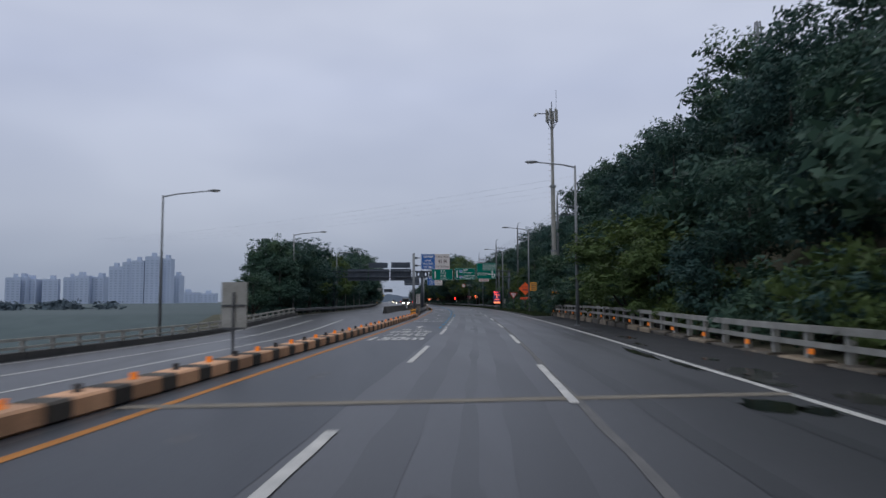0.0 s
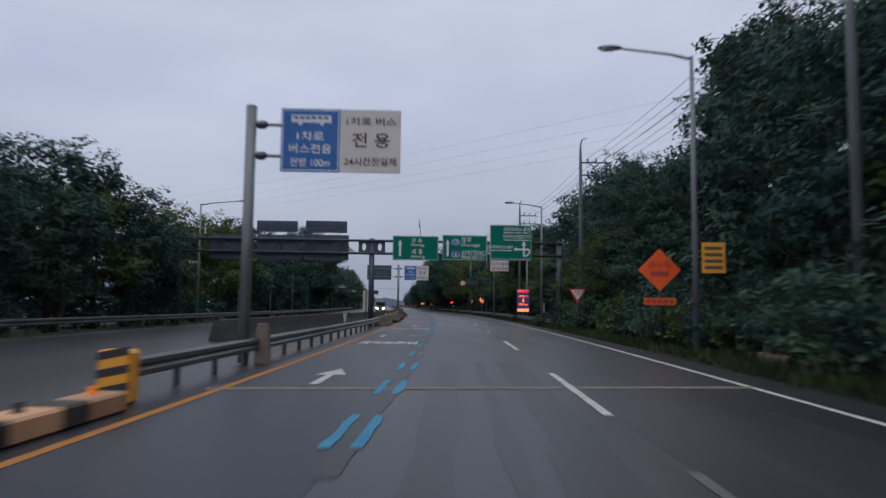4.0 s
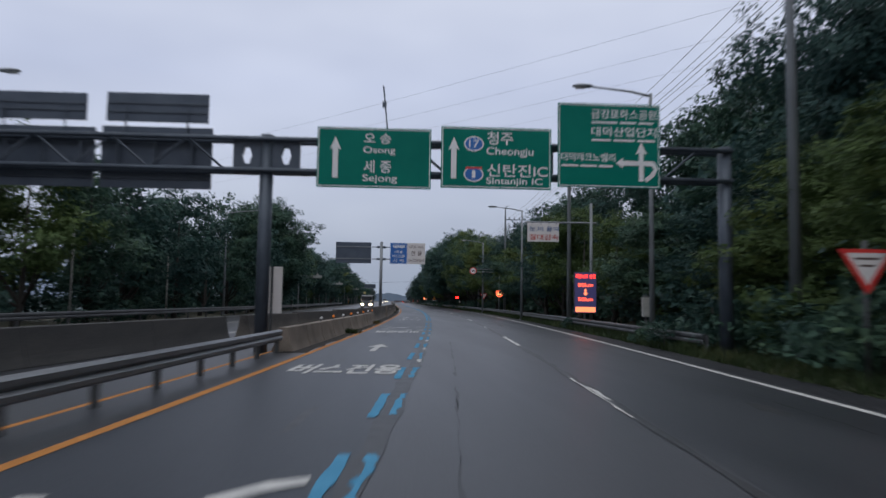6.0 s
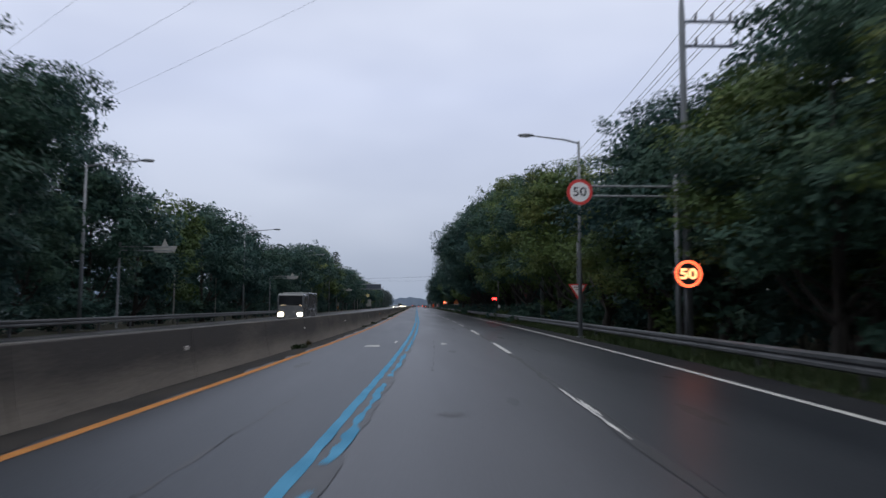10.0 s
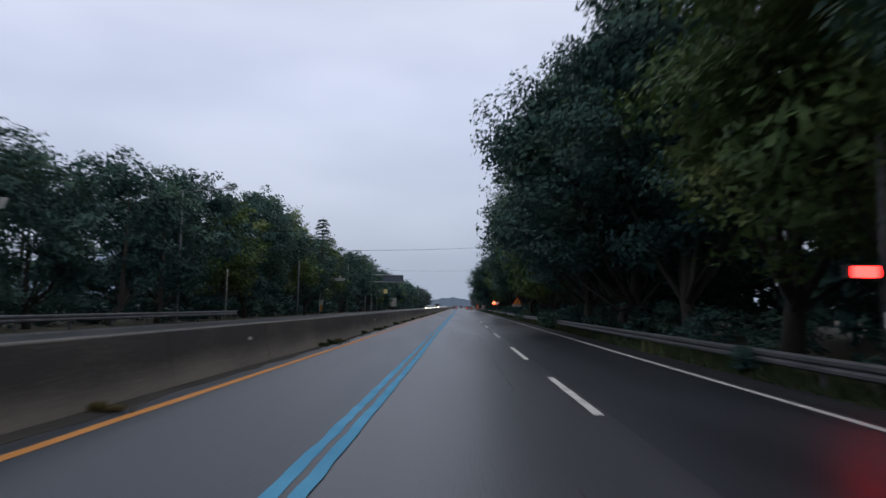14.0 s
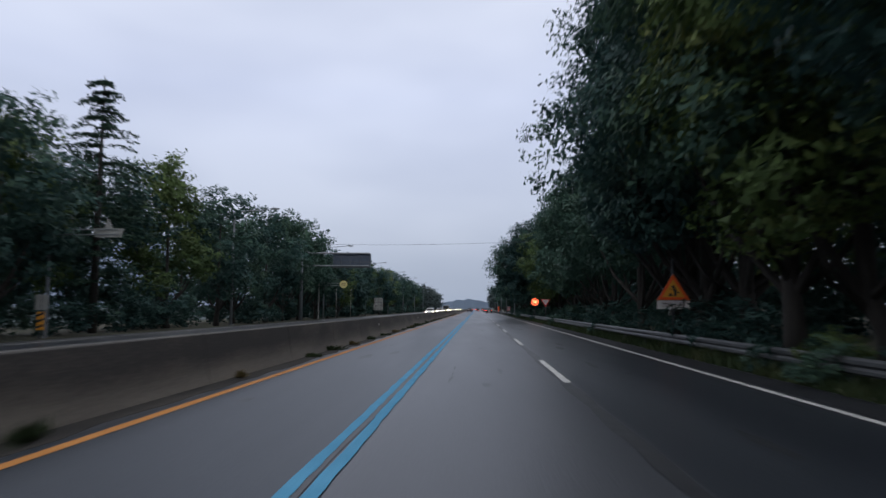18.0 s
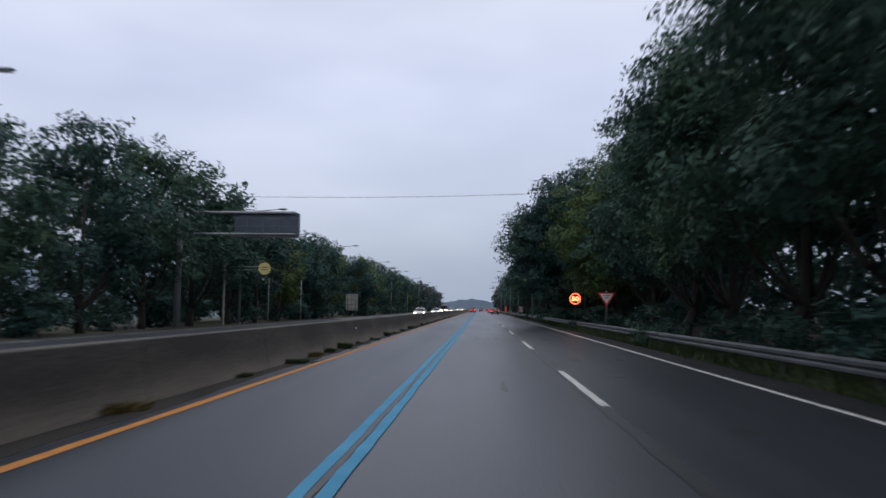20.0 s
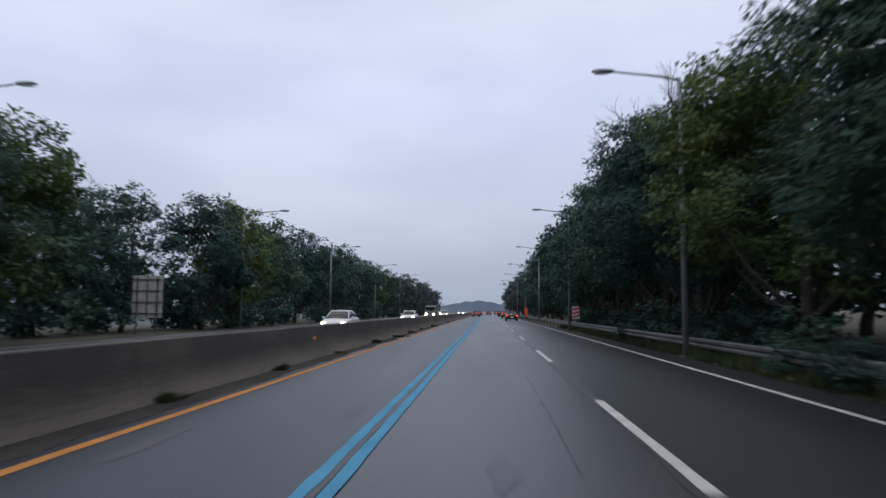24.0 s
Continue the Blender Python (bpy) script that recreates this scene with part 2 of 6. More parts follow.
SIGN_BLUE = mat("sign_blue", (0.012, 0.1, 0.36), (0.02, 0.14, 0.44), 0.4, scale=1.5, fine=40)
SIGN_RED = mat("sign_red", (0.5, 0.03, 0.03), (0.6, 0.05, 0.04), 0.4, scale=1.5, fine=40)
SIGN_ORANGE = mat("sign_orange", (0.85, 0.1, 0.02), (0.95, 0.15, 0.03), 0.4, scale=1.5, fine=40)
SIGN_YELLOW = mat("sign_yellow", (0.75, 0.32, 0.03), (0.85, 0.4, 0.05), 0.4, scale=1.5, fine=40)
SIGN_DARK = mat("sign_dark", (0.02, 0.02, 0.022), (0.04, 0.04, 0.045), 0.5, scale=2, fine=40)
INK_RED = mat("ink_red", (0.4, 0.05, 0.04), (0.46, 0.08, 0.06), 0.5, scale=2, fine=30)
INK_BLUE = mat("ink_blue", (0.11, 0.16, 0.3), (0.17, 0.22, 0.36), 0.5, scale=2, fine=30)
INK_BROWN = mat("ink_brown", (0.09, 0.06, 0.055), (0.13, 0.09, 0.08), 0.5, scale=2, fine=30)
SOIL = mat("verge_soil", (0.035, 0.04, 0.02), (0.075, 0.066, 0.042), 0.95, scale=0.6, fine=12, bump=0.8)
# Plain beyond the verge: its bluish grey base has haze put in.
FIELD = mat("river_plain_haze_tinted", (0.035, 0.058, 0.066), (0.062, 0.09, 0.098), 0.95, scale=0.03, fine=0.4, bump=0.3)
GRASS = leaf_mat("grass_blades", (0.024, 0.0405, 0.018), (0.0405, 0.06, 0.0255), (0.09, 0.09, 0.042))
DRY = leaf_mat("dry_weed", (0.09, 0.07, 0.03), (0.13, 0.1, 0.045), (0.16, 0.1, 0.05))
BARK = mat("bark", (0.018, 0.016, 0.014), (0.042, 0.037, 0.032), 0.95, scale=5, fine=30, bump=0.8, stretch=(1, 1, 0.25))
LEAF = leaf_mat("leaves_green", (0.0329, 0.0711, 0.0565), (0.0482, 0.0925, 0.0641), (0.0812, 0.1334, 0.0725))
LEAF_B = leaf_mat("leaves_deep", (0.0273, 0.062, 0.0598), (0.0391, 0.0804, 0.0671), (0.0664, 0.1136, 0.0765))
LEAF_Y = leaf_mat("leaves_light", (0.0524, 0.0871, 0.0336), (0.0821, 0.1236, 0.0406), (0.1483, 0.1681, 0.0544))
# Leaf colour with haze painted in, for trees far down the road.
LEAF_FAR = leaf_mat("leaves_haze_tinted", (0.05, 0.07, 0.07), (0.06, 0.082, 0.08), (0.08, 0.1, 0.09))
NEEDLE = leaf_mat("needles", (0.018, 0.04, 0.027), (0.026, 0.053, 0.034), (0.04, 0.068, 0.039))
# Haze over the towers is put into the wall and window colours.
HAZE_TOWER = mat("tower_concrete_haze_tinted", (0.37, 0.44, 0.57), (0.43, 0.5, 0.63), 0.9, scale=0.02, fine=0.2)
HAZE_WINDOW = mat("tower_windows_haze_tinted", (0.28, 0.345, 0.46), (0.32, 0.385, 0.5), 0.6, scale=0.1, fine=0.5)
# Riverside wood: bluish haze is mixed into its base colour.
HAZE_WOOD = mat("far_wood_haze_tinted", (0.045, 0.07, 0.09), (0.06, 0.088, 0.112), 0.95, scale=0.05, fine=0.4)
# The far hill's haze is painted as these bluish tones.
HAZE_HILL = mat("far_hill_haze_tinted", (0.085, 0.115, 0.16), (0.105, 0.138, 0.185), 0.95, scale=0.03, fine=0.2)
RUBBER = mat("rubber", (0.012, 0.012, 0.012), (0.025, 0.025, 0.025), 0.8, scale=5, fine=50)
GLASS = mat("dark_glass", (0.01, 0.012, 0.015), (0.02, 0.022, 0.026), 0.08, scale=1, fine=5)
PLASTIC = mat("black_plastic", (0.015, 0.015, 0.016), (0.03, 0.03, 0.032), 0.5, scale=4, fine=50)
# Reflectors are no lamps: weak emission stands in for light thrown back.
AMBER = glow("glowing_amber_reflector", (1.0, 0.2, 0.01), 0.22, (0.6, 0.2, 0.02))
LED_RED = glow("led_red", (1.0, 0.11, 0.05), 2.2)
LED_BEACON = glow("led_beacon", (1.0, 0.014, 0.012), 15.0)
LED_RING = glow("led_ring", (1.0, 0.12, 0.045), 3.2)
LED_NUM = glow("led_number", (1.0, 0.42, 0.17), 2.4)
LED_HOT = glow("led_hot", (1.0, 0.045, 0.02), 3.4)
LED_YEL = glow("led_orange", (1.0, 0.24, 0.1), 1.7)
LED_PANEL = glow("led_panel_blue", (0.05, 0.045, 0.16), 0.5)
HEADLIGHT = glow("headlight", (1.0, 0.78, 0.5), 30.0)
TAILLIGHT = glow("tail_light", (1.0, 0.03, 0.02), 9.0)


# ---- the road's line: x of the dashed line between the middle and the outer lane, along y ----
KY = np.array([0.0, 40.0, 80.0, 120.0, 160.0, 200.0, 230.0, 260.0, 320.0, 380.0])
KX = np.array([1.41, 7.85, 13.37, 17.70, 20.75, 22.46, 23.2, 24.02, 25.68, 27.32])
KM = np.gradient(KX, KY)


def D(y):
    if y <= KY[0]:
        return KX[0] + (y - KY[0]) * KM[0]
    if y >= KY[-1]:
        return KX[-1] + (y - KY[-1]) * KM[-1]
    i = int(np.searchsorted(KY, y)) - 1
    h = KY[i + 1] - KY[i]
    s = (y - KY[i]) / h
    return float((1 + 2 * s) * (1 - s) ** 2 * KX[i] + s * (1 - s) ** 2 * h * KM[i] + s * s * (3 - 2 * s) * KX[i + 1] + s * s * (s - 1) * h * KM[i + 1])


def heading(y):
    """Degrees about z of a thing that stands square to the road at y."""
    return -math.degrees(math.atan((D(y + 1) - D(y - 1)) / 2))


def P(y, d, z=0.0):
    return (D(y) + d, y, z)


def ramp01(v, a, b):
    s = min(max((v - a) / (b - a), 0), 1)
    return s * s * (3 - 2 * s)


def low(y):
    """Height of the other carriageway: lower than ours at the start, level with it later."""
    return -0.8 * (1 - ramp01(y, 45, 78))


def hill(y, d):
    k = 1 - 0.62 * ramp01(y, 105, 160) - 0.25 * ramp01(y, 160, 230)
    return 16 * k * (1 - math.exp(-(d - 9) / 13)) if d > 9 else 0.0


# ---- makers ----
def thing(name, label, category, m=None, group="", kind=""):
    ob = new(name)
    ob.empty_display_size = 0.3
    if m is not None:
        ob.matrix_world = m
    return tagged(ob, label, category, group, kind)


def link(name, me, material, parent=None, label="", smooth=False):
    ob = new(name, me)
    if material and not me.materials:
        me.materials.append(material)
    if smooth:
        me.polygons.foreach_set("use_smooth", [True] * len(me.polygons))
    if parent is not None:
        ob.parent = parent
    return tagged(ob, label)


def part(name, bm, material, parent=None, label="", smooth=False):
    me = bpy.data.meshes.new(name)
    bm.to_mesh(me)
    bm.free()
    return link(name, me, material, parent, label, smooth)


def mesh_of(name, verts, faces):
    me = bpy.data.meshes.new(name)
    me.from_pydata(verts, [], faces)
    me.update()
    return me


def box(bm, c, s, m=None, bevel=0.0):
    r = bmesh.ops.create_cube(bm, size=1.0)
    bmesh.ops.scale(bm, vec=s, verts=r["verts"])
    if bevel:
        es = list({e for v in r["verts"] for e in v.link_edges})
        r["verts"] = list({v for f in bmesh.ops.bevel(bm, geom=es, offset=bevel, segments=1, affect="EDGES")["faces"] for v in f.verts} | {v for v in r["verts"] if v.is_valid})
    if m is not None:
        bmesh.ops.transform(bm, matrix=m, verts=r["verts"])
    bmesh.ops.translate(bm, vec=c, verts=r["verts"])
    return bm


def bx(c, s, m=None, bevel=0.0):
    return box(bmesh.new(), c, s, m, bevel)


def tube(pts, radii, n=8, bm=None, caps=True):
    """A round bar through the points, with a radius at each."""
    bm = bm or bmesh.new()
    pts = [Vector(p) for p in pts]
    if isinstance(radii, (int, float)):
        radii = [radii] * len(pts)
    rings = []
    for i, p in enumerate(pts):
        t = (pts[min(i + 1, len(pts) - 1)] - pts[max(i - 1, 0)]).normalized()
        a = t.orthogonal().normalized() if abs(t.z) < 0.95 else Vector((1, 0, 0))
        a = (a - t * a.dot(t)).normalized()
        b = t.cross(a)
        rings.append([bm.verts.new(p + (a * math.cos(2 * math.pi * k / n) + b * math.sin(2 * math.pi * k / n)) * radii[i]) for k in range(n)])
    for r0, r1 in zip(rings, rings[1:]):
        for k in range(n):
            bm.faces.new((r0[k], r0[(k + 1) % n], r1[(k + 1) % n], r1[k]))
    if caps:
        bm.faces.new(rings[0][::-1])
        bm.faces.new(rings[-1])
    return bm


def prism(outline, depth, bm=None):
    """A plate in the x-z plane, from y = 0 back to depth; outline as seen from the front."""
    bm = bm or bmesh.new()
    f = [bm.verts.new((x, 0, z)) for x, z in outline]
    b = [bm.verts.new((x, depth, z)) for x, z in outline]
    bm.faces.new(f)
    bm.faces.new(b[::-1])
    n = len(f)
    for i in range(n):
        bm.faces.new((f[i], b[i], b[(i + 1) % n], f[(i + 1) % n]))
    bmesh.ops.recalc_face_normals(bm, faces=bm.faces)
    return bm


def disc(r, n=28, cx=0.0, cz=0.0):
    return [(cx + r * math.cos(2 * math.pi * i / n), cz + r * math.sin(2 * math.pi * i / n)) for i in range(n)]


def rect(x0, z0, x1, z1):
    return [(x0, z0), (x1, z0), (x1, z1), (x0, z1)]


def sweep(profile, ys, d, name, material, parent, z=lambda y: 0.0, closed=True):
    """A profile of (across, up) drawn along the road."""
    verts, faces = [], []
    n = len(profile)
    for y in ys:
        dd = d(y) if callable(d) else d
        verts += [P(y, dd + a, z(y) + u) for a, u in profile]
    for i in range(len(ys) - 1):
        for k in range(n if closed else n - 1):
            a, b = i * n + k, i * n + (k + 1) % n
            faces.append((a, b, b + n, a + n))
    if closed:
        faces += [tuple(range(n))[::-1], tuple(range((len(ys) - 1) * n, len(ys) * n))]
    me = mesh_of(name, verts, faces)
    bm = bmesh.new()
    bm.from_mesh(me)
    bmesh.ops.recalc_face_normals(bm, faces=bm.faces)
    bm.to_mesh(me)
    bm.free()
    return link(name, me, material, parent)


def span(a, b, step):
    n = max(int(math.ceil((b - a) / step)), 1)
    return [a + (b - a) * i / n for i in range(n + 1)]


def strip(name, y0, y1, d0, d1, z, material, parent=None, step=4.0, wob=0.0, zf=None):
    """A flat band on the road; wob makes its sides ragged."""
    rnd = random.Random(int(y0 * 31 + (d0(y0) if callable(d0) else d0) * 977))
    ys = span(y0, y1, step)
    verts, faces = [], []
    for y in ys:
        a = (d0(y) if callable(d0) else d0) + rnd.uniform(-wob, wob)
        b = (d1(y) if callable(d1) else d1) + rnd.uniform(-wob, wob)
        zz = z + (zf(y) if zf else 0)
        verts += [P(y, a, zz), P(y, b, zz)]
    for i in range(len(ys) - 1):
        faces.append((2 * i, 2 * i + 1, 2 * i + 3, 2 * i + 2))
    return link(name, mesh_of(name, verts, faces), material, parent)


def letters(s, thick):
    """One line of the built-in font as corner points and faces."""
    cu = bpy.data.curves.new("letters", "FONT")
    cu.body = s
    cu.offset = thick
    ob = new("letters", cu)
    me = bpy.data.meshes.new_from_object(ob.evaluated_get(bpy.context.evaluated_depsgraph_get()))
    bpy.data.objects.remove(ob)
    return me


WORDS = ["1", "150m", "17", "1차로", "1차로 버스", "24시간전일제", "50", "50km", "700m 앞", "80km", "Cheongju", "Osong", "Sejong", "Sintanjin IC", "공사중", "금강로하스공원", "눈,비 올때", "대덕산업단지", "대덕테크노밸리", "버 스", "버스시작", "버스전용", "세 종", "시 작", "시작점", "신탄진IC", "오 송", "전 용", "전방 100m", "전용차로", "절대감속", "제한속도 변경", "청주"]
LETTERS = {(s, k): letters(s, k) for s in WORDS for k in (0.012, 0.03)}


def text_mesh(s, w, h, thick=0.012):
    """Letters as a mesh that fills w by h, from the lower left corner, in the x-y plane."""
    me = LETTERS[s, 0.012 if thick < 0.02 else 0.03].copy()
    n = len(me.vertices)
    co = np.zeros(n * 3)
    me.vertices.foreach_get("co", co)
    co = co.reshape(-1, 3)
    lo, hi = co.min(0), co.max(0)
    co[:, 0] = (co[:, 0] - lo[0]) / max(hi[0] - lo[0], 1e-6) * w
    co[:, 1] = (co[:, 1] - lo[1]) / max(hi[1] - lo[1], 1e-6) * h
    co[:, 2] = 0
    me.vertices.foreach_set("co", co.ravel())
    me.update()
    return me


def sign_text(s, x, z, w, h, material, parent, y=-0.012, name="lettering", thick=0.012):
    me = text_mesh(s, w, h, thick)
    me.transform(Matrix.Translation((x, y, z)) @ Matrix.Rotation(radians(90), 4, "X"))
    return link(name, me, material, parent)


def flat(outline, y, material, parent, name, label=""):
    """A shape applied on the front of a sign."""
    return link(name, mesh_of(name, [(x, y, z) for x, z in outline], [tuple(range(len(outline)))]), material, parent, label)


# ---- ground, roads ----
gy = list(range(-160, 720, 10)) + [760, 840, 1000, 1400, 2200, 4000]
gd = [-3000, -1200, -500, -250, -140, -90, -60, -45, -34, -28, -24, -21.5, -20.6, -14, -7.4, 0, 5, 7.2, 9, 11, 13.5, 17, 22, 28, 36, 48, 70, 140, 400, 1200, 3000]


def ground_z(y, d):
    if d < -20.7:
        plain = -6.0 * ramp01(-d, 21, 40) * (1 - ramp01(y, 62, 92))
        return plain + low(y) - 0.08
    if d < -7:
        return low(y) - 0.08
    if d > 7:
        r = random.Random(int(y * 7 + d * 13)).uniform(-0.15, 0.25) if d > 10 else 0
        return -0.05 + hill(y, min(d, 60)) * (1 if d < 80 else 0.5 if d < 300 else 0.1) + r
    return -0.06


gv = [P(y, d, ground_z(y, d)) for y in gy for d in gd]
nd = len(gd)
gf = [(i * nd + k, i * nd + k + 1, (i + 1) * nd + k + 1, (i + 1) * nd + k) for i in range(len(gy) - 1) for k in range(nd - 1)]
ground = link("ground", mesh_of("ground", gv, gf), SOIL, None, "dark soil and rough grass along the road", True)
tagged(ground, kind="structure", category="ground")
ground.data.materials.append(FIELD)
for p in ground.data.polygons:
    if (p.index % (nd - 1)) < 8:
        p.material_index = 1

road = thing("road", "grey worn asphalt carriageway with painted lanes", "road", kind="structure")
strip("asphalt_surface", -150, 1200, -7.5, lambda y: 6.6 - 1.9 * ramp01(y, 74, 92), 0.0, ASPHALT, road)
strip("shoulder", -150, 1200, 3.75, lambda y: 6.5 - 1.85 * ramp01(y, 74, 92), 0.004, ASPHALT_OLD, road, wob=0.05)
strip("bus_lane_surface", -150, 900, -6.5, -3.33, 0.003, ASPHALT_BUS, road, step=2, wob=0.03)
strip("outer_lane_overlay", 190, 268, 0.16, 3.4, 0.004, ASPHALT_NEW, road)
strip("outer_lane_surface", 268, 900, 0.1, 3.4, 0.003, ASPHALT_OUT, road)
strip("outer_lane_surface", 60, 190, 0.1, 3.4, 0.003, ASPHALT_OUT, road)
other = thing("other_carriageway", "grey asphalt carriageway beyond the median", "road", kind="structure")
strip("asphalt_surface", -150, 1200, -20.6, -7.5, -0.01, ASPHALT, other, zf=low)
for da, db in ((-13.95, -13.8), (-16.8, -16.65)):
    strip("lane_line", -150, 66, da, db, -0.004, PAINT_W, other, zf=low)
strip("edge_line", -150, 700, -19.6, -19.45, -0.004, PAINT_W, other, zf=low)
strip("median_line", 60, 110, -7.62, -7.48, -0.002, PAINT_O, other, zf=low)
for i in range(60):
    y = 112 + i * 13
    for d in (-11.9, -15.6):
        strip("lane_dash", y, y + 5, d - 0.07, d + 0.07, -0.004, PAINT_W, other, step=5, zf=low)

# paint of the near carriageway
def orange_d(y):
    return float(np.interp(y, (8, 80, 150, 201, 214, 231, 248, 264, 280, 328, 344, 360, 374), (-6.02, -6.38, -6.44, -6.23, -6.22, -6.05, -6.13, -6.22, -6.25, -6.2, -6.16, -6.12, -6.26)))


def blue_shift(y):
    return float(np.interp(y, (195, 211, 226, 242, 259, 275, 323, 339, 356, 372), (0, -0.06, 0.03, 0, 0.04, 0, 0, 0.01, 0.05, 0)))


strip("median_line", -150, 1100, lambda y: orange_d(y) - 0.08, lambda y: orange_d(y) + 0.08, 0.008, PAINT_O, road, step=2, wob=0.008)
strip("edge_line", -150, 1100, 3.47, 3.63, 0.009, PAINT_W, road, step=2, wob=0.008)
DASHES = [-31.4, -17.7, -4.0, 9.8, 23.6, 37.4, 51.2, 65.2, 79, 93.4, 107.9, 122.5, 137, 151.7, 165.4, 179, 192.7, 203.6, 215.2, 225.2, 238.7, 253.2, 268.4, 283.4, 297.5, 312.5, 327.5, 342.2, 357.5, 372.7]
DASHES += [372.7 + 14.7 * i for i in range(1, 36)]
for y in DASHES:
    if y in (93.4, 122.5, 151.7):
        strip("worn_dash", y, y + 4.6, -0.09, -0.045, 0.012, PAINT_W, road, step=0.3, wob=0.02)
        strip("worn_dash", y + 1.6, y + 3.2, -0.04, 0.03, 0.012, PAINT_W, road, step=0.2, wob=0.035)
        continue
    strip("lane_dash", y, y + (5.1 if 190 < y < 222 else 5.9), -0.075, 0.075, 0.012, PAINT_W, road, step=0.4, wob=0.008)
for y in (-25.4, -11.6, 2.1, 16.7, 30.6):
    strip("lane_dash", y, y + 6.0, -3.2, -3.05, 0.012, PAINT_W, road, step=0.5, wob=0.006)
for i in range(22):
    y = 37.3 + i * 4.32
    strip("bus_lane_dash", y, y + 2.2, -3.58, -3.45, 0.012, PAINT_B, road, step=0.25, wob=0.02)
    if y < 74:
        strip("lane_dash" if y < 60 else "bus_lane_dash", y, y + 2.1, -3.25, -3.11, 0.012, PAINT_W if y < 60 else PAINT_B, road, step=0.25, wob=0.02)
    elif y > 88.5:
        strip("bus_lane_dash", y + 0.2, y + 2.2, -3.3, -3.2, 0.012, PAINT_B, road, step=0.2, wob=0.045)
        if 98 < y < 122:
            strip("worn_dash", y - 0.7, y + 0.1, -3.3, -3.21, 0.012, PAINT_W, road, step=0.2, wob=0.05)
    else:
        for k in range(3):
            strip("worn_dash", y + 0.3 + 0.6 * k, y + 0.55 + 0.6 * k, -3.3, -3.24, 0.012, PAINT_W, road, step=0.1, wob=0.04)
strip("bus_lane_line", 136.8, 201, -3.56, -3.42, 0.012, PAINT_B, road, step=0.5, wob=0.014)
for y0, y1, a_, b_, w_ in ((201, 222, -3.455, -3.32, 0.014), (222, 234, -3.45, -3.35, 0.035), (235.2, 247, -3.45, -3.375, 0.03), (247, 1000, -3.455, -3.32, 0.012)):
    strip("bus_lane_line", y0, y1, lambda y, a_=a_: a_ + blue_shift(y), lambda y, b_=b_: b_ + blue_shift(y), 0.012, PAINT_B, road, step=0.4, wob=w_)
strip("sealed_seam", 221, 248, lambda y: -3.37 + blue_shift(y), lambda y: -3.25 + blue_shift(y), 0.0095, SEAL, road, step=0.5, wob=0.03)
for y in (136.8, 143.0, 150.6, 158.5, 166.2):
    strip("bus_lane_line", y, y + 6.6, -3.31, -3.22, 0.012, PAINT_B, road, step=0.35, wob=0.05)
strip("bus_lane_line", 173, 201, -3.31, -3.19, 0.012, PAINT_B, road, step=0.5, wob=0.018)
strip("bus_lane_line", 201, 1000, lambda y: -3.235 + blue_shift(y), lambda y: -3.095 + blue_shift(y), 0.012, PAINT_B, road, step=0.5, wob=0.012)
# sealed seams and tyre tracks
strip("gutter_dirt", 104, 900, -7.2, -6.55, 0.005, GUTTER, road, step=1.0, wob=0.09)
strip("sealed_seam", 62, 200, -3.44, -3.17, 0.008, SEAL, road, step=0.8, wob=0.05)
strip("sealed_seam", 84, 192, -0.1, 0.07, 0.007, SEAL, road, step=0.8, wob=0.05)
strip("sealed_seam", 200, 640, -3.4, -3.25, 0.008, SEAL, road, step=1.0, wob=0.02)
strip("sealed_seam", 240, 420, -0.16, 0.06, 0.0075, SEAL, road, step=1.0, wob=0.04)
strip("lane_seam", -40, 62, 0.02, 0.15, 0.007, PATCH, road, step=1.5, wob=0.02)
for d, w in ((-2.35, 0.24), (-0.75, 0.3), (-1.55, 0.1), (1.0, 0.16), (2.5, 0.14)):
    strip("tyre_track", -40, 74, d - w, d + w, 0.0042, RUT, road, step=1.6, wob=0.05)
rs_ = random.Random(77)
for i in range(130):
    y, d = rs_.uniform(0, 420), rs_.choice((-5.2, -4.2, -1.8, -1.2, 1.2, 2.2, 1.7)) + rs_.uniform(-0.5, 0.5)
    w, l = rs_.uniform(0.05, 0.22), rs_.uniform(0.2, 1.3)
    ring = [(w * math.cos(a) * rs_.uniform(0.5, 1.2), l * math.sin(a) * rs_.uniform(0.6, 1.1)) for a in [2 * math.pi * k / 12 for k in range(12)]]
    link("oil_stain", mesh_of("oil_stain", [P(y + b_, d + a_, 0.0058) for a_, b_ in ring], [tuple(range(12))]), SEAL if i % 3 == 0 or d > 0 or d < -3.4 else RUT, road)
for i in range(26):
    y, d = rs_.uniform(60, 400), rs_.choice((-4.6, -2.4, -1.0, 0.9, 2.6, 3.2))
    strip("crack", y, y + rs_.uniform(3, 12), d, d + 0.025, 0.0062, SEAL, road, step=0.5, wob=0.035)
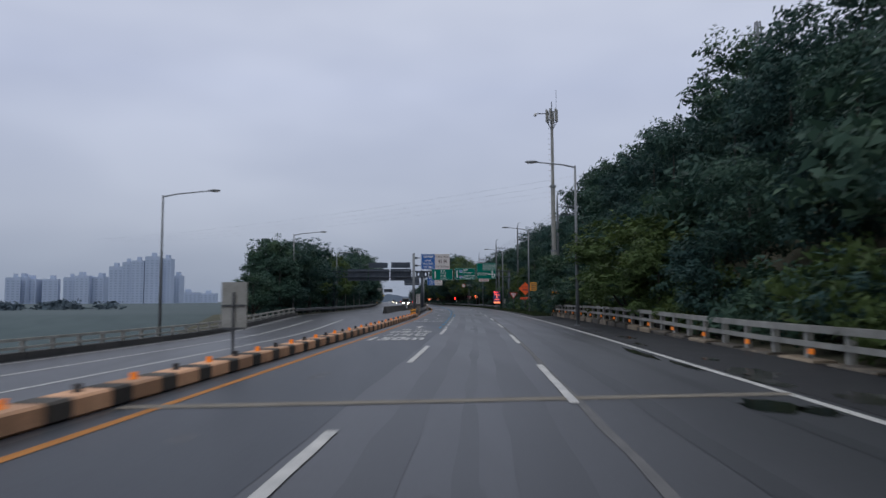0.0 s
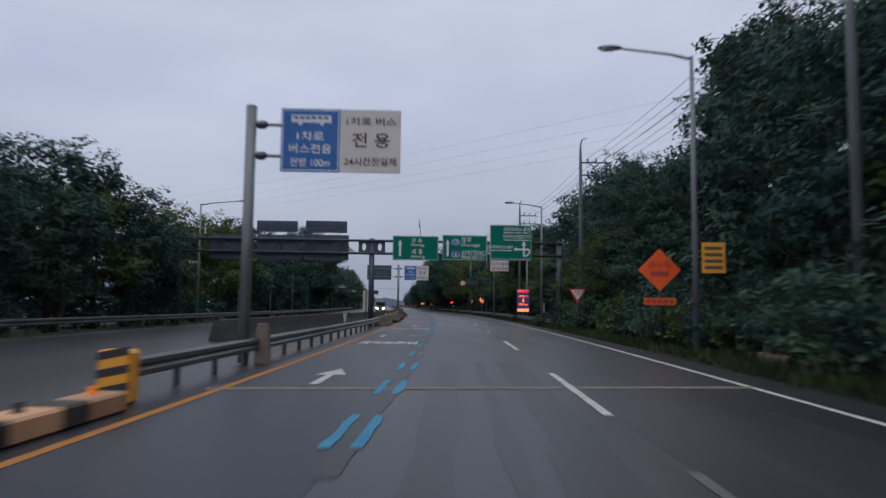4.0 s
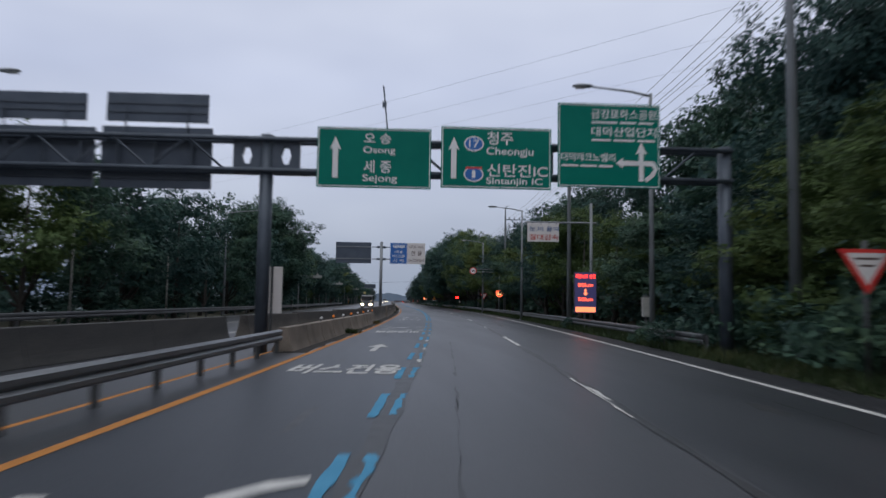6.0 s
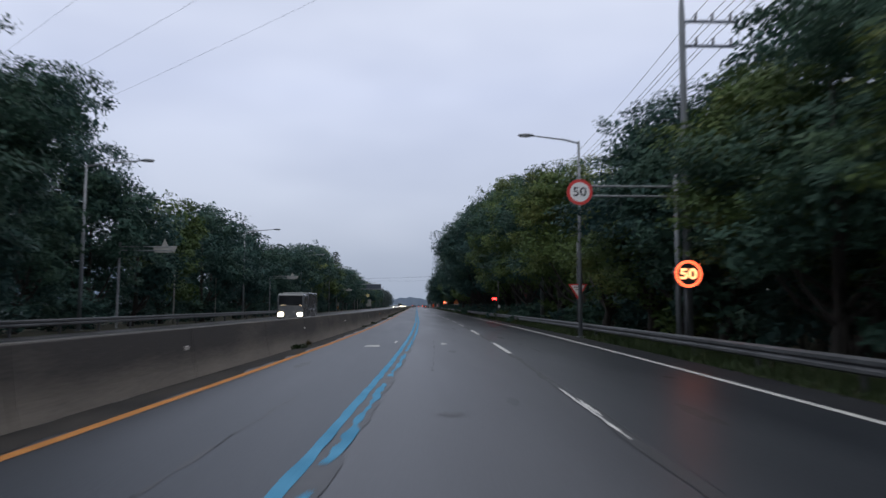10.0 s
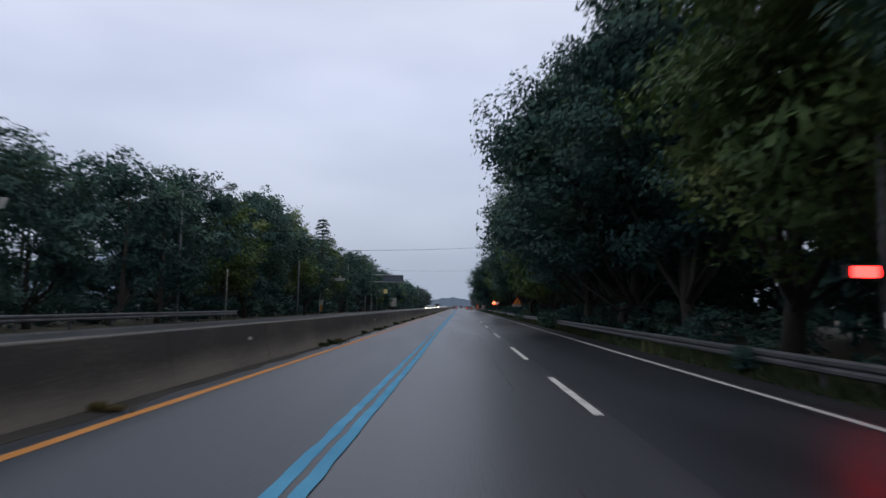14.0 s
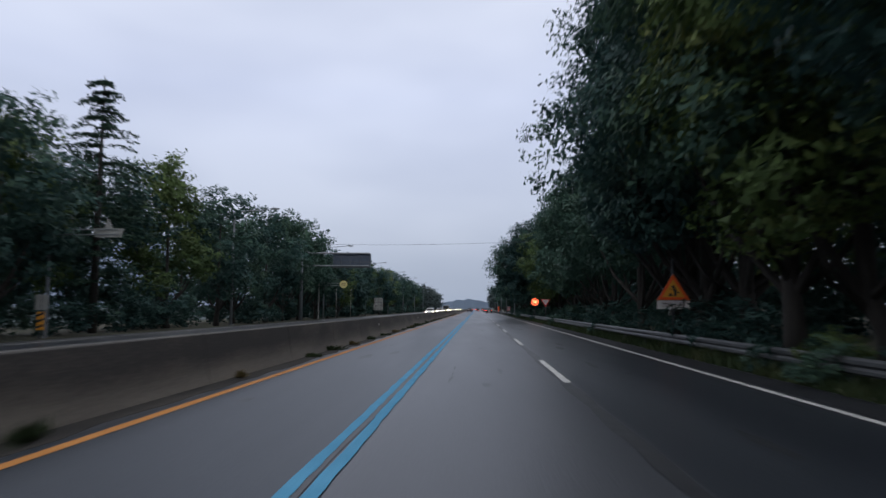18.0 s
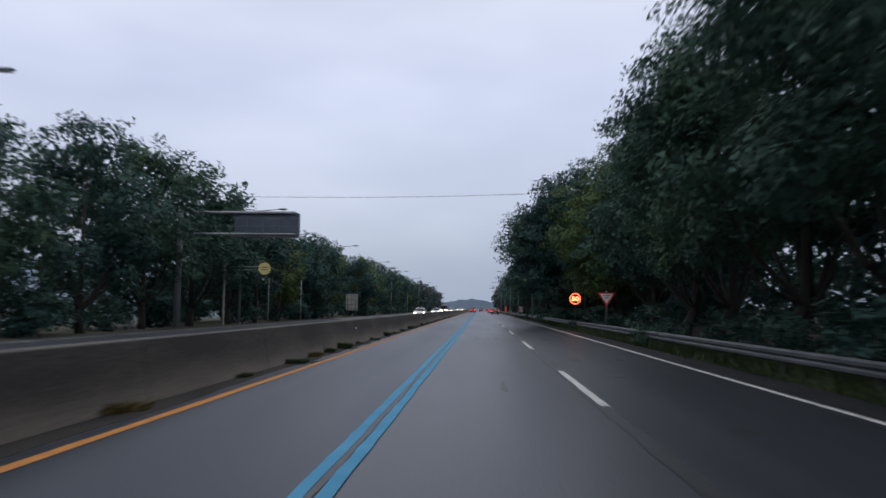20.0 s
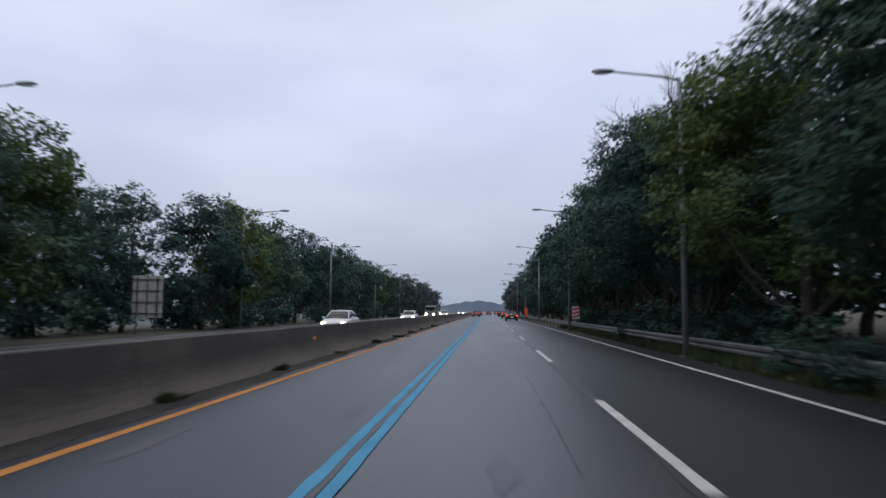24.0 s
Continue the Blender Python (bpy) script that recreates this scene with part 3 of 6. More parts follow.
for y, d, w, l in ((9.2, 2.75, 0.75, 1.5), (8.6, 3.2, 0.5, 1.0), (18.6, 3.15, 0.4, 4.2), (15.0, 3.35, 0.3, 2.6), (13.4, 4.3, 1.0, 2.0), (26.5, 4.6, 0.7, 3.0), (9.6, 4.6, 1.3, 1.6), (11.8, 3.9, 0.5, 2.4), (22.5, 4.1, 0.35, 2.2), (16.5, 4.5, 0.5, 1.0), (32, 4.4, 0.3, 1.8)):
    rw = random.Random(int(y * 3))
    ring = [(w * 0.5 * math.cos(a) * rw.uniform(0.6, 1.2), l * 0.5 * math.sin(a) * rw.uniform(0.6, 1.2)) for a in [2 * math.pi * i / 18 for i in range(18)]]
    link("wet_patch", mesh_of("wet_patch", [P(y + b_, d + a_, 0.0065) for a_, b_ in ring], [tuple(range(18))]), WET, road)
for y in (10.3, 68.4):
    me = mesh_of("expansion_joint", [P(y - 0.18 + random.uniform(-.02, .02), -6.6 + k * 0.6, 0.0105) for k in range(18)] + [P(y + 0.16 + random.uniform(-.02, .02), -6.6 + k * 0.6, 0.0105) for k in range(18)],
                 [(k, k + 1, k + 19, k + 18) for k in range(17)])
    link("expansion_joint", me, JOINT, road)


# ---- trees ----
def leaves(rng, centres, per, spread, size, flatness=0.5, out=None):
    """Leaf blades scattered in clumps about the centres; out: the way that each clump's blades face."""
    n = len(centres) * per
    c = np.repeat(centres, per, axis=0) + np.clip(rng.normal(0, 1, (n, 3)), -1.5, 1.5) * spread
    if out is None:
        a = rng.normal(0, 1, (n, 3))
        a[:, 2] *= flatness
        b = np.cross(a, rng.normal(0, 1, (n, 3)))
    else:
        face = np.repeat(out, per, axis=0) * 0.8 + rng.normal(0, 0.42, (n, 3))
        face[:, 2] += 0.35
        a = np.cross(face, rng.normal(0, 1, (n, 3)))
        b = np.cross(face, a)
    a /= np.linalg.norm(a, axis=1)[:, None]
    b /= np.linalg.norm(b, axis=1)[:, None]
    s = size * rng.uniform(0.55, 1.35, (n, 1))
    v = np.stack([c - a * s * 0.8 - b * s * 0.5, c - a * s * 0.8 + b * s * 0.5, c + a * s], 1)
    return v.reshape(-1, 3), np.arange(3 * n).reshape(-1, 3)


def blades(name, v, f, material, parent=None, label=""):
    me = bpy.data.meshes.new(name)
    me.vertices.add(len(v))
    me.vertices.foreach_set("co", v.ravel())
    me.loops.add(f.size)
    me.loops.foreach_set("vertex_index", f.ravel())
    me.polygons.add(len(f))
    me.polygons.foreach_set("loop_start", np.arange(0, f.size, f.shape[1]))
    me.update(calc_edges=True)
    return link(name, me, material, parent, label)


def crown_points(rng, height, radius, base, lobes, clumps):
    """Clump centres on the outside of a heap of rounded lobes, and the way that each faces."""
    mid = (height + base) / 2
    half = (height - base) / 2
    lob = []
    for i in range(lobes):
        an = rng.uniform(0, 2 * math.pi) + 2.4 * i
        u = -0.8 + 1.55 * (i + 0.5) / lobes + rng.uniform(-0.08, 0.08)
        rr = radius * math.sqrt(max(1 - u * u, 0.12)) * rng.uniform(0.45, 0.72)
        lob.append((rr * math.cos(an), rr * math.sin(an), mid + u * half * 0.85, radius * rng.uniform(0.3, 0.48)))
    lob.append((0, 0, height - radius * 0.42, radius * 0.42))
    pts, out = [], []
    for i in range(clumps):
        x, y, z, r = lob[i % len(lob)]
        v = rng.normal(0, 1, 3)
        v /= np.linalg.norm(v)
        v[2] = v[2] * 0.8 + 0.15
        pts.append(np.array((x, y, z)) + v * r * rng.uniform(0.72, 1.06))
        out.append(v)
    return np.array(pts), np.array(out), lob


def make_tree(name, label, seed, height, radius, base, clumps, per, spread, size, material, category="tree", limbs=7, inner=2200):
    rng = np.random.default_rng(seed)
    t = thing(name, label, category)
    pts, out, lob = crown_points(rng, height, radius, base, 18, clumps)
    lean = rng.normal(0, 0.25, 2)
    bm = tube([(0, 0, -0.3), (lean[0] * 0.2, lean[1] * 0.2, base * 0.5), (lean[0], lean[1], base), (lean[0] * 1.4, lean[1] * 1.2, height * 0.72)],
              [0.032 * height * 0.75, 0.019 * height, 0.016 * height, 0.04], 8)
    for x, y, z, r in lob[:limbs]:
        s = Vector((lean[0], lean[1], base * rng.uniform(0.75, 1.1)))
        e = Vector((x, y, z))
        m = s.lerp(e, 0.5) + Vector((0, 0, -0.1 * radius))
        tube([s, m, e], [0.009 * height, 0.006 * height, 0.02], 5, bm, caps=False)
    part("trunk", bm, BARK, t, smooth=True)
    v, f = leaves(rng, pts, per, (spread, spread, spread * 0.6), size, out=out)
    pick = rng.integers(0, len(lob), inner)
    way = rng.normal(0, 1, (inner, 3))
    way /= np.linalg.norm(way, axis=1)[:, None]
    deep = np.array([lob[i][:3] for i in pick]) + way * (np.array([lob[i][3] for i in pick]) * rng.uniform(0.35, 0.72, inner))[:, None]
    v2, f2 = leaves(rng, deep, 1, 0.1, min(0.048 * radius, 0.22), out=way)
    blades("crown", np.concatenate([v, v2]), np.concatenate([f, f2 + len(v)]), material, t)
    return t


def hide_far(ob):
    """The pattern tree itself stands behind the hill, as one more tree of the wood."""
    ob.matrix_world = pose(*hidden.pop())
    return ob


hidden = [(95 + 9 * i, -60 - 5 * (i % 3), 13.0) for i in range(20)]
BIG = [hide_far(make_tree("roadside_tree", "tall broadleaved tree with a dense dark green crown over the verge", 11 + i, 15.0, 5.6, 1.8, 480, 52, 0.33, 0.12, (LEAF, LEAF_B, LEAF, LEAF_Y)[i], inner=4000)) for i in range(4)]
MID = [hide_far(make_tree("roadside_tree", "broadleaved tree with a rounded dark green crown behind the verge", 31 + i, 12.0, 4.5, 1.2, 230, 26, 0.34, 0.19, (LEAF_B, LEAF, LEAF_B)[i])) for i in range(3)]
MID.append(hide_far(make_tree("roadside_tree", "broadleaved tree with a lighter green crown behind the verge", 38, 12.0, 4.5, 1.2, 230, 26, 0.34, 0.19, LEAF_Y)))
FAR = [hide_far(make_tree("distant_tree", "broadleaved tree far down the road, haze painted into its leaves", 41 + i, 12.0, 4.5, 0.6, 110, 22, 0.42, 0.33, LEAF_FAR, inner=800)) for i in range(2)]
HILL = [hide_far(make_tree("hillside_tree", "broadleaved tree of the wooded hillside, dark green", 51 + i, 11.0, 4.2, 0.8, 190, 24, 0.36, 0.21, (LEAF_B, LEAF, LEAF_B)[i], inner=1000)) for i in range(3)]
SHRUB = [hide_far(make_tree("shrub", "dense dark green shrub under the roadside trees", 71 + i, 3.6, 2.3, 0.1, 45, 24, 0.32, 0.19, (LEAF_B, LEAF, LEAF_Y)[i], "shrub", 4, 300)) for i in range(3)]

WIDE = hide_far(make_tree("roadside_tree", "wide dark green tree whose crown hangs over the outer lane", 91, 10.0, 6.9, 1.3, 760, 56, 0.36, 0.115, LEAF_B, inner=6000))


def put(kind, y, d, z, s, group, sx=None, rnd=random):
    m = pose(*P(y, d, z), 0, 0, rnd.uniform(0, 360)) @ Matrix.Diagonal(((sx or s), (sx or s), s, 1))
    return tagged(copy_thing(kind, m), group=group)


R = random.Random(5)
# right row over the guard rail: along the road, height and spread
TY = [88, 125, 136, 150, 165, 185, 200, 215, 240, 255, 275, 290, 300, 315, 340, 358, 368, 376, 384, 392, 405, 430, 640]
TH = [0.42, 0.48, 0.58, 0.64, 0.64, 0.72, 0.95, 1.05, 1.12, 0.95, 0.82, 1.08, 1.22, 1.0, 0.92, 0.92, 0.88, 0.76, 0.7, 0.76, 0.82, 0.8, 0.8]
TW = [0.58, 0.66, 0.72, 0.74, 0.74, 0.84, 1.0, 1.08, 1.12, 1.05, 0.95, 1.08, 1.15, 0.95, 0.82, 1.1, 1.05, 0.8, 0.8, 0.9, 0.94, 0.85, 0.8]
y = 90.0
while y < 640:
    k = R.choice(BIG[:3]) if R.random() < 0.74 else BIG[3]
    s = float(np.interp(y, TY, TH)) * R.uniform(0.93, 1.07)
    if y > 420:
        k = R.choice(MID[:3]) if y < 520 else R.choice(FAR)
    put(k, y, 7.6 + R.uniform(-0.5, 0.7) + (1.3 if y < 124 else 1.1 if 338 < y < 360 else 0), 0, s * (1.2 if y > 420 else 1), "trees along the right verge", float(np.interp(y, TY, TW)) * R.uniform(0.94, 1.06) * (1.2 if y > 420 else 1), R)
    y += R.uniform(6.4, 8.2) if y < 420 else 11
y = 118.0
while y < 520:
    s = R.uniform(0.9, 1.15) * (0.72 + 0.12 * ramp01(y, 122, 132) + 0.16 * ramp01(y, 140, 190))
    put(R.choice(MID[:3]), y, 14.5 + R.uniform(-1.5, 2), hill(y, 14.5) - 0.3, s * 1.1, "trees behind the right verge", None, R)
    y += R.uniform(7.5, 10) if y < 190 else 14
# left row behind the other carriageway
y = 79.0
while y < 640:
    s = R.uniform(0.85, 1.06) * (0.8 + 0.2 * ramp01(y, 95, 130) + 0.06 * ramp01(y, 190, 230) - 0.1 * ramp01(y, 330, 350))
    s *= 0.94 - 0.11 * ramp01(y, 205, 222) * (1 - ramp01(y, 248, 262)) + 0.12 * ramp01(y, 262, 275) * (1 - ramp01(y, 286, 298)) + 0.16 * ramp01(y, 340, 348) * (1 - ramp01(y, 356, 364)) - 0.06 * ramp01(y, 360, 366) * (1 - ramp01(y, 380, 390))
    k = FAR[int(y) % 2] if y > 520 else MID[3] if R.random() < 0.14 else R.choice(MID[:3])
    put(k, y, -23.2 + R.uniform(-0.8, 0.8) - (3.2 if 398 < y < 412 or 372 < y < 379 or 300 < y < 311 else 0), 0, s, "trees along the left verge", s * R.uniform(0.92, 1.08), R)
    y += R.uniform(5.8, 7.6) if y < 420 else 11
for y, d, h, w in ((244, 7.8, 1.26, 1.08), (238, 6.4, 0.96, 1.28), (251, 6.7, 1.1, 1.22), (301, 7.2, 1.28, 1.08), (361, 7.4, 1.0, 1.02), (369, 7.4, 0.86, 1.1), (295, 6.6, 1.1, 1.06), (287.5, 6.5, 1.24, 1.02), (172, 8.2, 0.72, 0.95)):
    put(BIG[int(y) % 3], y, d, 0, h, "trees along the right verge", w, R)
for y, d, h, w in ((240, 6.2, 1.26, 1.3), (366.5, 6.1, 1.18, 1.14)):
    put(WIDE, y, d, 0, h, "trees along the right verge", w, R)
for y, d, h, w in ((70.5, -23.6, 0.4, 0.56), (76.0, -22.4, 0.56, 0.7), (84.0, -22.6, 0.74, 0.8), (93.0, -22.8, 0.86, 0.9), (101.0, -23.0, 0.78, 0.8)):
    put(MID[int(y) % 3], y, d, low(y), h, "trees along the left verge", w, R)
put(BIG[0], 170.5, -22.6, 0, 0.95, "trees along the left verge", 1.12, R)
put(BIG[1], 108, 11.5, 0.5, 0.92, "trees along the right verge", 0.82, R)
put(BIG[0], 95.5, 8.9, 0, 0.66, "trees along the right verge", 0.66, R)
for y, d, h, w in ((37.4, 7.25, 0.54, 1.05), (46.5, 7.5, 0.42, 0.6), (52.5, 7.4, 0.45, 0.66), (59.0, 7.3, 0.5, 0.76)):
    put(MID[3] if y < 50 else MID[1], y, d, 0, h, "small trees behind the fence", w, R)
put(MID[3], 33.0, 7.7, 0, 0.4, "small trees behind the fence", 0.5, R)
put(BIG[3], 161.5, 8.9, 0, 0.62, "trees along the right verge", 0.95, R)
put(BIG[3], 351, 9.8, 0, 0.98, "trees along the right verge", 0.84, R)
for y in (226, 236):
    put(MID[0], y, 12.5, -0.2, 0.9, "trees behind the right verge", 0.95, R)
for y in (113, 120):
    put(SHRUB[0], y, 8.6, -0.1, 0.8, "undergrowth of the right verge", 1.0, R)
put(BIG[1], 187, -26.6, 0, 1.12, "trees along the left verge", 1.06, R)
put(BIG[2], 392, -24.5, 0, 0.7, "trees along the left verge", 0.74, R)
for y, h, w in ((380.5, 0.84, 0.9), (387.5, 0.94, 0.98)):
    put(MID[int(y) % 3], y, -23.8, 0, h, "trees along the left verge", w, R)
put(BIG[0], 262, -25, 0, 0.76, "trees along the left verge", 0.8, R)
y = 108.0
while y < 500:
    s = R.uniform(0.9, 1.08)
    put(R.choice(HILL), y, -31 + R.uniform(-2, 2), 0, s, "trees behind the left verge", None, R)
    y += R.uniform(15, 19)
# wooded hillside
y = -12.0
while y < 150:
    for d in ((11, 16, 22, 31) if y < 92 else (22, 31) if y < 112 else (24, 33)):
        s = R.uniform(0.8, 1.1) * (0.72 if d < 12 else 0.98 if d < 18 else 1.12) * (0.82 + 0.18 * ramp01(y, 20, 34) + 0.1 * ramp01(y, 40, 52))
        put(R.choice(HILL), y + R.uniform(-2, 2), d + R.uniform(-1.2, 1.2), hill(y, d) - 0.3, s, "trees of the hillside", None, R)
    y += R.uniform(6.8, 8.6)
for y in span(27, 66, 5.5):
    s = R.uniform(0.42, 0.58)
    put(R.choice(HILL), y + R.uniform(-1.5, 1.5), 8.6 + R.uniform(-0.3, 0.6), -0.1, s, "small trees behind the fence", s * 1.15, R)
# undergrowth: single shrubs near the road, the rest one growth
THICKET = []


def bush(kind, y, d, z, s, group, sx, rnd):
    if d < 0 or y > 200:
        THICKET.append((kind, pose(*P(y, d, z), 0, 0, rnd.uniform(0, 360)) @ Matrix.Diagonal((sx, sx, s, 1))))
    else:
        put(kind, y, d, z, s, group, sx, rnd)


y = -10.0
while y < 600:
    for d, k in ((9.3, 1.0), (12.5, 1.3)):
        if (y < 200 or d > 10):
            s = R.uniform(0.7, 1.15) * k
            bush(R.choice(SHRUB), y + R.uniform(-1.5, 1.5), d + R.uniform(-0.6, 0.9), hill(y, d) - 0.2, s, "undergrowth of the right verge", s * 1.2, R)
    if y > 76:
        s = R.uniform(0.75, 1.2)
        bush(R.choice(SHRUB), y + R.uniform(-1, 1), -26.5 + R.uniform(-1, 1.5), -0.2, s, "undergrowth of the left verge", s * 1.25, R)
        if R.random() < 0.8:
            s = R.uniform(0.5, 0.8)
            bush(R.choice(SHRUB), y + R.uniform(-2, 2), -23.4 + R.uniform(-0.6, 0.5) - (2.0 if 398 < y < 412 else 0), -0.2, s, "undergrowth of the left verge", s * 1.3, R)
    if 186 < y < 440:
        s = R.uniform(0.36, 0.6)
        bush(R.choice(SHRUB[:2]), y + R.uniform(-2, 2), 7.2 + R.uniform(-0.5, 0.8), -0.1, s, "undergrowth of the right verge", s * 1.4, R)
    y += R.uniform(4.4, 5.8) if y < 430 else 9
tv, tf, tn = [], [], 0
for kind, m in THICKET:
    for c in kind.children:
        if c.name.startswith("crown"):
            me = c.data
            v = np.empty(len(me.vertices) * 3)
            me.vertices.foreach_get("co", v)
            a = np.array(m)
            tv.append(v.reshape(-1, 3) @ a[:3, :3].T + a[:3, 3])
            tf.append(np.arange(len(tv[-1])).reshape(-1, 3) + tn)
            tn += len(tv[-1])
tagged(blades("undergrowth", np.concatenate(tv), np.concatenate(tf), LEAF_B, None, "dense dark green undergrowth below the roadside trees"), kind="stuff", category="undergrowth")


# ---- rails, barriers and kerbs ----
def wbeam(name, label, y0, y1, d, side, bay=4.0, group="", steel=GALV, drop=0.1):
    """A corrugated steel guard rail on posts; side: -1 shows its face towards smaller d."""
    t = thing(name, label, "guard rail", group=group)
    prof = [(0.0, 0.43), (0.05, 0.47), (0.05, 0.53), (0.0, 0.58), (0.05, 0.63), (0.05, 0.70), (0.0, 0.75), (-0.02, 0.75), (0.03, 0.70), (0.03, 0.63), (-0.02, 0.58), (0.03, 0.53), (0.03, 0.47), (-0.02, 0.43)]
    prof = [(a * side, z - drop) for a, z in prof]
    ys = span(y0, y1, bay)
    for a, b in zip(ys, ys[1:]):
        sweep(prof, [a, (a + b) / 2, b + 0.05], d, "beam", steel, t)
    post_me = None
    for y in ys:
        if post_me is None:
            bm = tube([(0, 0, -0.3), (0, 0, 0.72 - drop)], 0.062, 8)
            box(bm, (0.045 * side, 0, 0.6 - drop), (0.08, 0.09, 0.2))
            post_me = bpy.data.meshes.new("post")
            bm.to_mesh(post_me)
            bm.free()
        o = link("post", post_me, GALV, t)
        o.location = P(y, d - 0.1 * side)
    return t


wbeam("guard_rail", "galvanised corrugated guard rail in front of the roadside trees", 104, 330, 5.1, -1)
wbeam("guard_rail", "galvanised corrugated guard rail in front of the roadside trees", 330, 560, 5.1, -1)
wbeam("guard_rail", "dented galvanised guard rail between the carriageways", 67, 104, -7.2, 1, 2.0, steel=GALV_PALE)
wbeam("guard_rail", "galvanised guard rail along the far edge of the other carriageway", 75, 262, -20.4, 1, drop=0.0)

JERSEY = [(0.0, 0.0), (-0.01, 0.04), (-0.045, 0.16), (-0.075, 0.28), (-0.1, 0.42), (-0.18, 0.98), (-0.2, 1.0), (-0.42, 1.0), (-0.44, 0.98), (-0.52, 0.42), (-0.62, 0.0)]


def jersey(name, label, y0, y1, d, height, material, seg=6.0, group="", gap=0.012):
    """A concrete barrier in segments; its height is a number or runs along y."""
    t = thing(name, label, "barrier", group=group)
    ys = span(y0, y1, seg)
    for a, b in zip(ys, ys[1:]):
        h = height((a + b) / 2) if callable(height) else height
        sweep([(p, u * h) for p, u in JERSEY], [a + gap, (a + b) / 2, b - gap], d, "barrier_segment", material, t)
    return t


def wall_d(y):
    return -11.4 + 1.3 * ramp01(y, 95, 116)


def median_d(y):
    if y < 134:
        return -10.0 + 2.83 * ramp01(y, 108, 134)
    return float(np.interp(y, (134, 155, 213, 230, 250, 272, 343, 376), (-7.17, -7.17, -6.95, -6.8, -6.88, -6.97, -6.98, -7.1)))


jersey("concrete_wall", "sooty concrete wall beside the other carriageway", 84, 110, wall_d, 0.83, CONCRETE_DARK)
jersey("median_barrier", "long dark concrete median barrier with a pale foot", 111, 460, median_d, lambda y: 0.85 + 0.16 * ramp01(y, 112, 136) - 0.05 * ramp01(y, 160, 205) + 0.03 * ramp01(y, 345, 375), MEDIAN_WALL)
jersey("median_barrier", "long dark concrete median barrier in the distance", 460, 900, -7.1, 0.98, MEDIAN_WALL, 22)
pale = jersey("concrete_barrier", "pale stained concrete barrier beside the bus lane", 104.5, 131, -6.95, 0.68, CONCRETE, 2.9, gap=0.03)
for i, y in enumerate(span(110.3, 130.6, 2.9)):
    mk = part("delineator", tube([(0, 0, 0), (0, 0, 0.1)], 0.02, 6), PLASTIC, pale)
    mk.location = P(y, -7.2, 0.68)
    part("reflector", bx((0, -0.01, 0.13), (0.09, 0.03, 0.09), None, 0.01), AMBER if i % 2 else SIGN_WHITE, mk)
for y in (158, 170, 182, 198, 212.5, 222, 246, 270, 306, 330, 362, 388):
    mk = part("wall_reflector", bx((0, 0, 0), (0.03, 0.16, 0.08), None, 0.01), SIGN_CREAM if int(y) % 4 else AMBER, None, "small reflector fixed to the median barrier")
    mk.location = P(y, median_d(y) - 0.125, 0.62)
    tagged(mk, category="reflector", group="reflectors of the median barrier")

# kerb of yellow and black blocks
kerb = thing("median_kerb", "kerb of worn yellow and black concrete blocks between the carriageways", "kerb")
def kerb_mesh(length, material):
    b_ = bx((0, 0, 0.14), (0.52, length, 0.28), None, 0.035)
    me = bpy.data.meshes.new("kerb_block")
    b_.to_mesh(me)
    b_.free()
    me.materials.append(material)
    return me


kb_y, kb_k = kerb_mesh(0.93, KERB_Y), kerb_mesh(0.56, KERB_K)
rf = tube([(0, 0, 0), (0, 0, 0.04)], [0.07, 0.06], 8)
box(rf, (0, 0, 0.075), (0.1, 0.05, 0.08))
rf_a = bpy.data.meshes.new("reflector")
rf.to_mesh(rf_a)
rf.free()
rf_k = rf_a.copy()
rf_a.materials.append(AMBER)
rf_k.materials.append(PLASTIC)
for i in range(118):
    y = -22.3 + (i // 2) * 1.5 + (0.75 if i % 2 else 0)
    o = link("yellow_block" if i % 2 else "black_block", kb_y if i % 2 else kb_k, None, kerb)
    o.matrix_world = pose(*P(y, -6.97, 0), 0, 0, heading(y) + random.uniform(-1, 1))
    if i % 4 in (1, 3):
        r = link("reflector", rf_a if i % 4 == 1 else rf_k, None, kerb)
        r.matrix_world = pose(*P(y, -6.97, 0.28), 0, 0, heading(y))

chev = thing("end_marker", "yellow and black striped marker at the end of the guard rail", "road marker", pose(*P(66.6, -7.2), 0, 0, heading(66)))
part("marker_body", bx((0, 0, 0.4), (0.5, 0.35, 0.8), None, 0.05), SIGN_YELLOW, chev)
for k in range(3):
    flat([(-0.24, 0.12 + k * 0.26), (0.24, 0.22 + k * 0.26), (0.24, 0.34 + k * 0.26), (-0.24, 0.24 + k * 0.26)], -0.18, SIGN_DARK, chev, "black_stripe")


